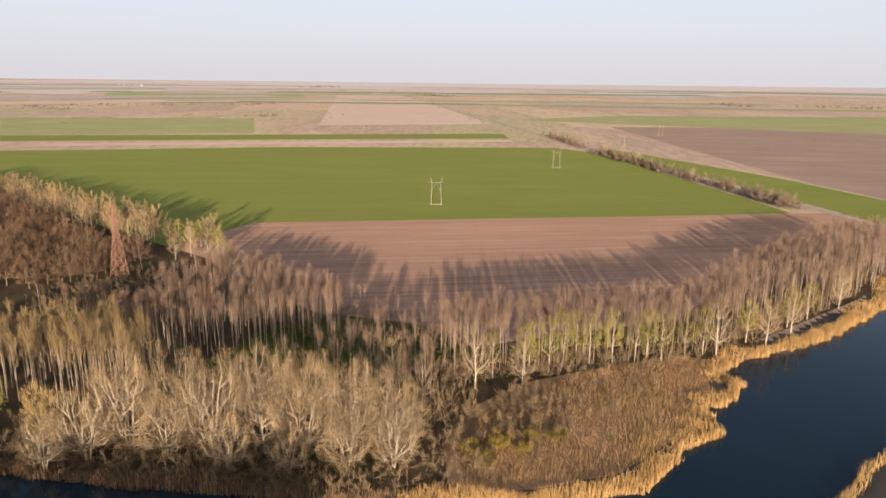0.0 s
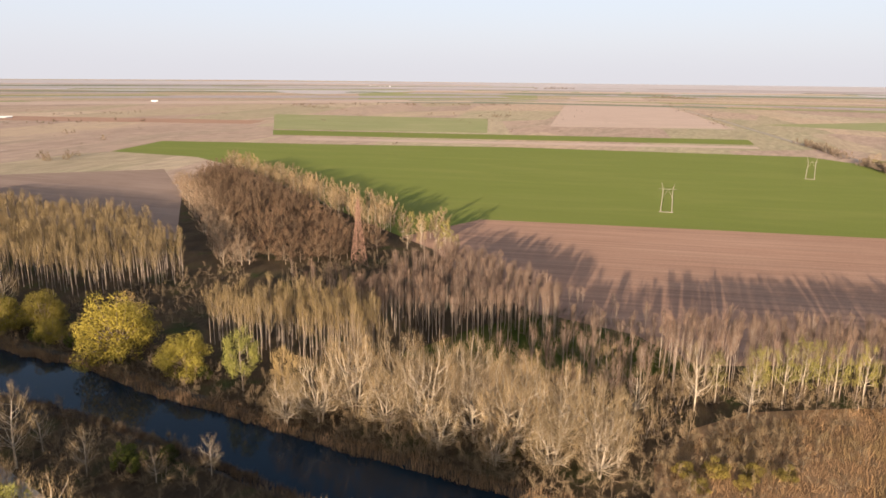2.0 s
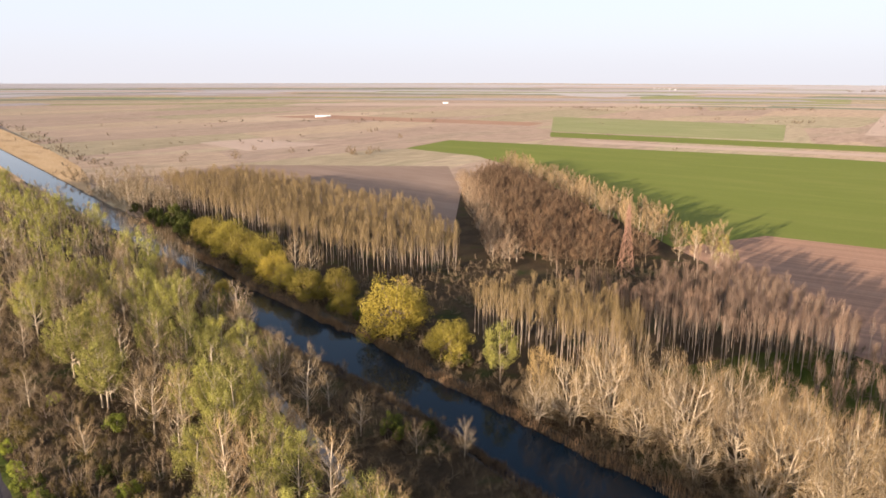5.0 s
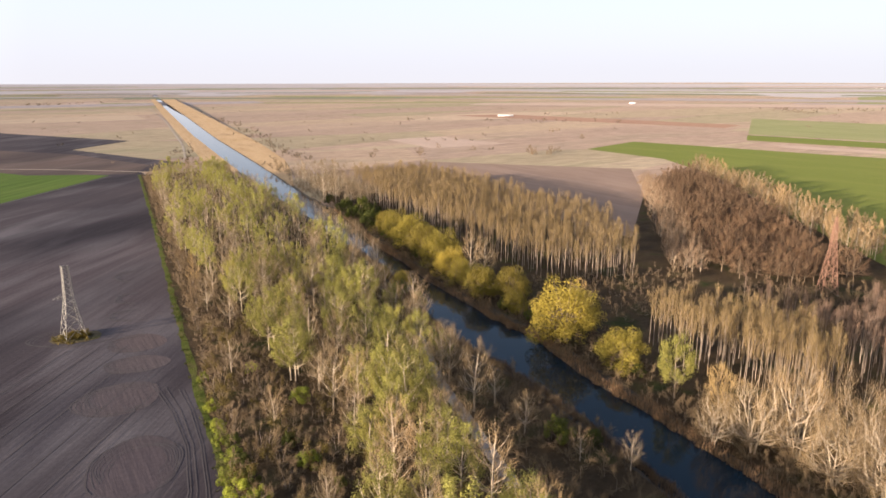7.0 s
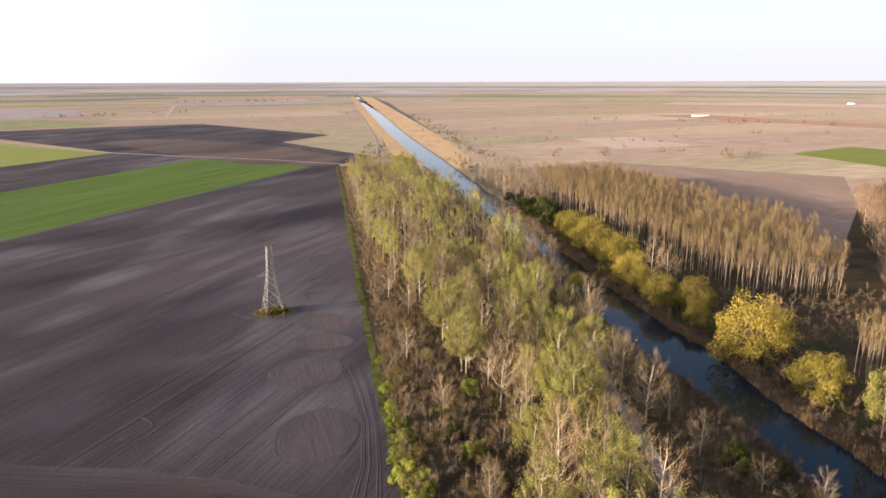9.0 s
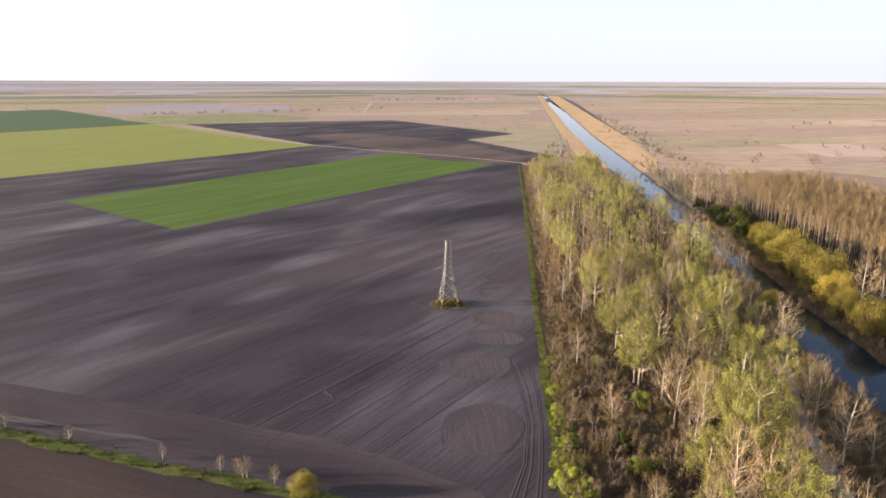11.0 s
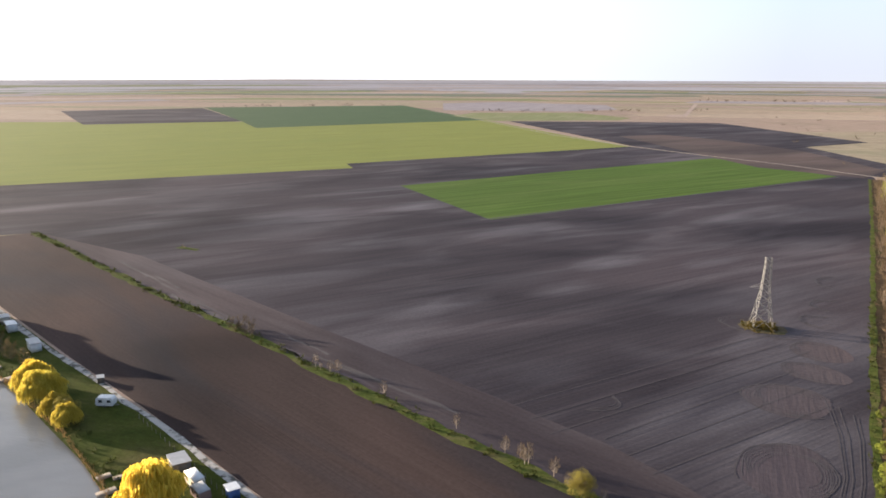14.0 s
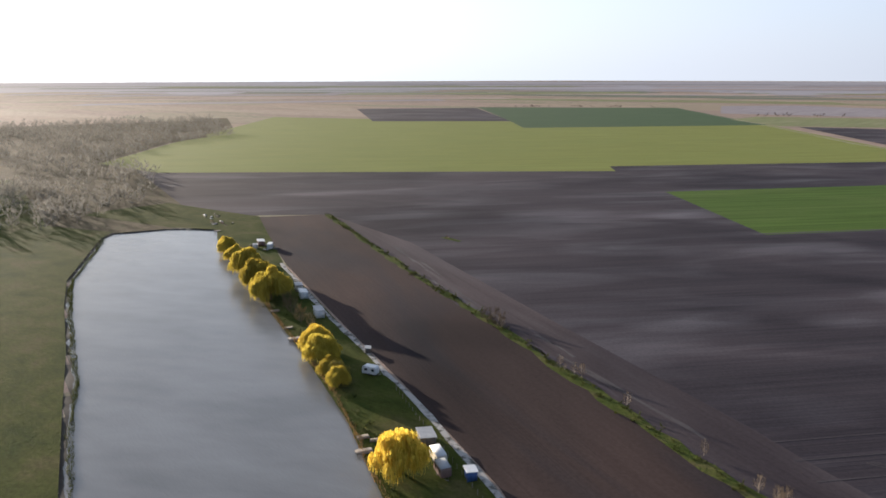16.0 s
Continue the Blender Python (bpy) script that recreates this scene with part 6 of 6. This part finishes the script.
M_CREAM = plain_material("cream_paint", (0.45, 0.41, 0.33), (0.58, 0.53, 0.43), 0.9, 0.5)
caravan("caravan", -166, 91.5, -150, 4.8, 2.3, 2.7, M_WHITE, "white camping caravan standing alone on the grass")
caravan("caravan", -115.5, 80.5, 165, 6.0, 2.4, 2.7, M_CREAM, "cream caravan beside the big willow", M_WHITE)
caravan("caravan", -110.5, 78.2, 165, 5.0, 2.5, 2.6, M_BRICK, "dark brown caravan with a pale roof", M_ROOF)
hut("garden_shed", -105.5, 82.2, 160, 2.6, 2.2, 2.2, M_BLUE, M_WHITE, "small blue shed with a white roof", "shed", 0.2, False)
hut("lean_to", -124, 83, 160, 5.0, 3.6, 2.3, M_WOOD, M_ROOF, "weathered wooden lean-to with a pale sheet roof", "shed", 0.3)
hut("fishing_hut", -222, 101.5, 165, 6.0, 3.0, 2.6, M_WHITE, M_ROOF, "pale fishing hut with a sheet roof", "hut", 0.35)
hut("fishing_hut", -246, 106, 165, 5.0, 2.8, 2.5, M_WHITE, M_WHITE, "white fishing hut behind the willows", "hut", 0.35)
hut("fishing_hut", -256, 108.5, 165, 4.6, 2.8, 2.4, M_CREAM, M_ROOF, "cream fishing hut behind the willows", "hut", 0.3)
caravan("caravan", -331, 126, 150, 6.2, 2.4, 2.9, M_WHITE, "white camper beside a heap of boards")
hut("fishing_hut", -341, 125, 165, 5.5, 3.2, 2.4, M_BRICK, M_WHITE, "dark red hut with a white roof", "hut", 0.3)
hut("garden_shed", -336, 120, 150, 2.6, 2.2, 2.0, M_WHITE, M_ROOF, "small white shed beside the camper", "shed", 0.2, False)
hut("garden_shed", -181, 99, 150, 2.2, 1.6, 1.6, M_WOOD, M_ROOF, "low wooden box shed", "shed", 0.15, False)


def pier(x, y, turn, l, w):
    ob = tagged(new("fishing_pier"), "small wooden fishing platform on posts over the water", "pier", "fishing piers")
    n_ = max(4, int(l / 0.3))
    for i in range(n_):
        part("plank", Shape().box(-l / 2 + i * l / n_ + 0.015, -l / 2 + (i + 1) * l / n_ - 0.015, -w / 2, w / 2, 0.30, 0.36).mesh("plank", M_WOOD), ob)
    for sx in (-1, 1):
        part("beam", Shape().box(-l / 2, l / 2, sx * w * 0.4 - 0.06, sx * w * 0.4 + 0.06, 0.16, 0.3).mesh("beam", M_WOOD), ob)
        for sy in (-1, 1):
            part("post", Shape().limb((sx * l * 0.45, sy * w * 0.4, -1.9), (sx * l * 0.45, sy * w * 0.4, 0.3), 0.08, 0.08, 6).caps(6).mesh("post", M_WOOD), ob)
    ob.matrix_basis = pose(x, y, 0, 0, 0, turn)


for x, y, turn, l, w in ((-205, 84.5, 75, 4.0, 3.2), (-134.5, 71.5, 75, 3.0, 2.0), (-131.5, 73.2, 60, 2.6, 1.6), (-128.5, 68.5, 75, 4.0, 2.4), (-236, 90, 75, 3.4, 2.4), (-262, 93.5, 75, 3.2, 2.2), (-216, 87, 75, 3.0, 2.0), (-388, 117, 60, 3.4, 2.4)):
    pier(x, y, turn, l, w)
post_proto = None
for i in range(24):
    t_ = i / 23
    m_ = pose(-152 + 60 * t_, 91.8 - 14 * t_, -0.1, 0, r_.uniform(-4, 4), 0)
    if post_proto is None:
        post_proto = tagged(new("fence_post", Shape().limb((0, 0, 0), (0, 0, 1.5), 0.07, 0.06, 6).caps(6).mesh("fence_post", M_WOOD)), "thin weathered wooden fence post beside the track", "post", "fence posts")
        post_proto.matrix_basis = m_
    else:
        copy_thing(post_proto, m_)
# heaps of boards and rubble at the far end of the pond
for i in range(26):
    x, y = (-440 + r_.uniform(0, 42), 124 + r_.uniform(-3, 9)) if i < 18 else (-345 + r_.uniform(0, 18), 120 + r_.uniform(-3, 8))
    b_ = Shape()
    k_ = r_.uniform(0.6, 1.0)
    b_.box(-1.6 * k_, 1.6 * k_, -0.5 * k_, 0.5 * k_, 0, 0.5 * k_, 0.08)
    tagged(new("board_stack", b_.mesh("board_stack", (M_ROOF, M_BRICK, M_WOOD, M_WOOD)[i % 4])), ("stack of pale boards", "heap of dark red bricks", "stack of weathered boards", "heap of grey old timber")[i % 4] + " on the grass", "rubble", "rubble by the pond").matrix_basis = pose(x, y, 0, 0, 0, r_.uniform(0, 180))
reed_bed("pond_reeds", [(-128, 69), (-136, 72), (-145, 74), (-157, 77), (-175, 80), (-192, 83), (-211, 86), (-245, 91)], -1.6, 900, 55, "tufts of dry reed along the pond bank", 1.8)
reed_bed("pond_reeds_south", [(-149, 9), (-169, 12), (-191, 15), (-209, 19), (-238, 22), (-290, 28), (-328, 34), (-372, 49), (-405, 60)], 2.5, 2600, 56, "dark green fringe of sedge along the pond", 1.4, M_LEAF_G)


# ------------------------------------------------------------------ buildings far off
def barn(name, x, y, turn, l, w, h, label, roof_mat):
    ob = tagged(new(name), label, "barn")
    fx, fy, fz = [float(v) for v in far(x, y)]
    part("wall", Shape().box(-l / 2, l / 2, -w / 2, w / 2, 0, h).mesh("wall", M_WHITE), ob)
    bm = bmesh.new()
    vs = [bm.verts.new(p) for p in ((-l / 2 - 0.4, -w / 2 - 0.5, h), (l / 2 + 0.4, -w / 2 - 0.5, h), (l / 2 + 0.4, w / 2 + 0.5, h), (-l / 2 - 0.4, w / 2 + 0.5, h), (-l / 2 - 0.4, 0, h + w * 0.25), (l / 2 + 0.4, 0, h + w * 0.25))]
    for f in ((0, 1, 5, 4), (2, 3, 4, 5), (0, 4, 3), (1, 2, 5), (3, 2, 1, 0)):
        bm.faces.new([vs[i] for i in f])
    me = bpy.data.meshes.new("roof")
    bm.to_mesh(me)
    bm.free()
    me.materials.append(roof_mat)
    part("roof", me, ob)
    ob.matrix_basis = pose(fx, fy, fz, 0, 0, turn) @ Matrix.Scale(math.hypot(fx, fy) / math.hypot(x, y), 4)


barn("long_barn", 790, 1482, -22, 36, 7, 2.2, "long low white barn on the plain", M_WHITE)
barn("barn", 1616, 2066, -45, 20, 8, 3.5, "white barn on the plain", M_WHITE)
for i in range(5):
    barn("farm_building", 6585 - i * 140, 4697 - i * 160, 20 * i, 22, 9, 4, "pale farm building near the horizon", (M_WHITE, M_ROOF)[i % 2])
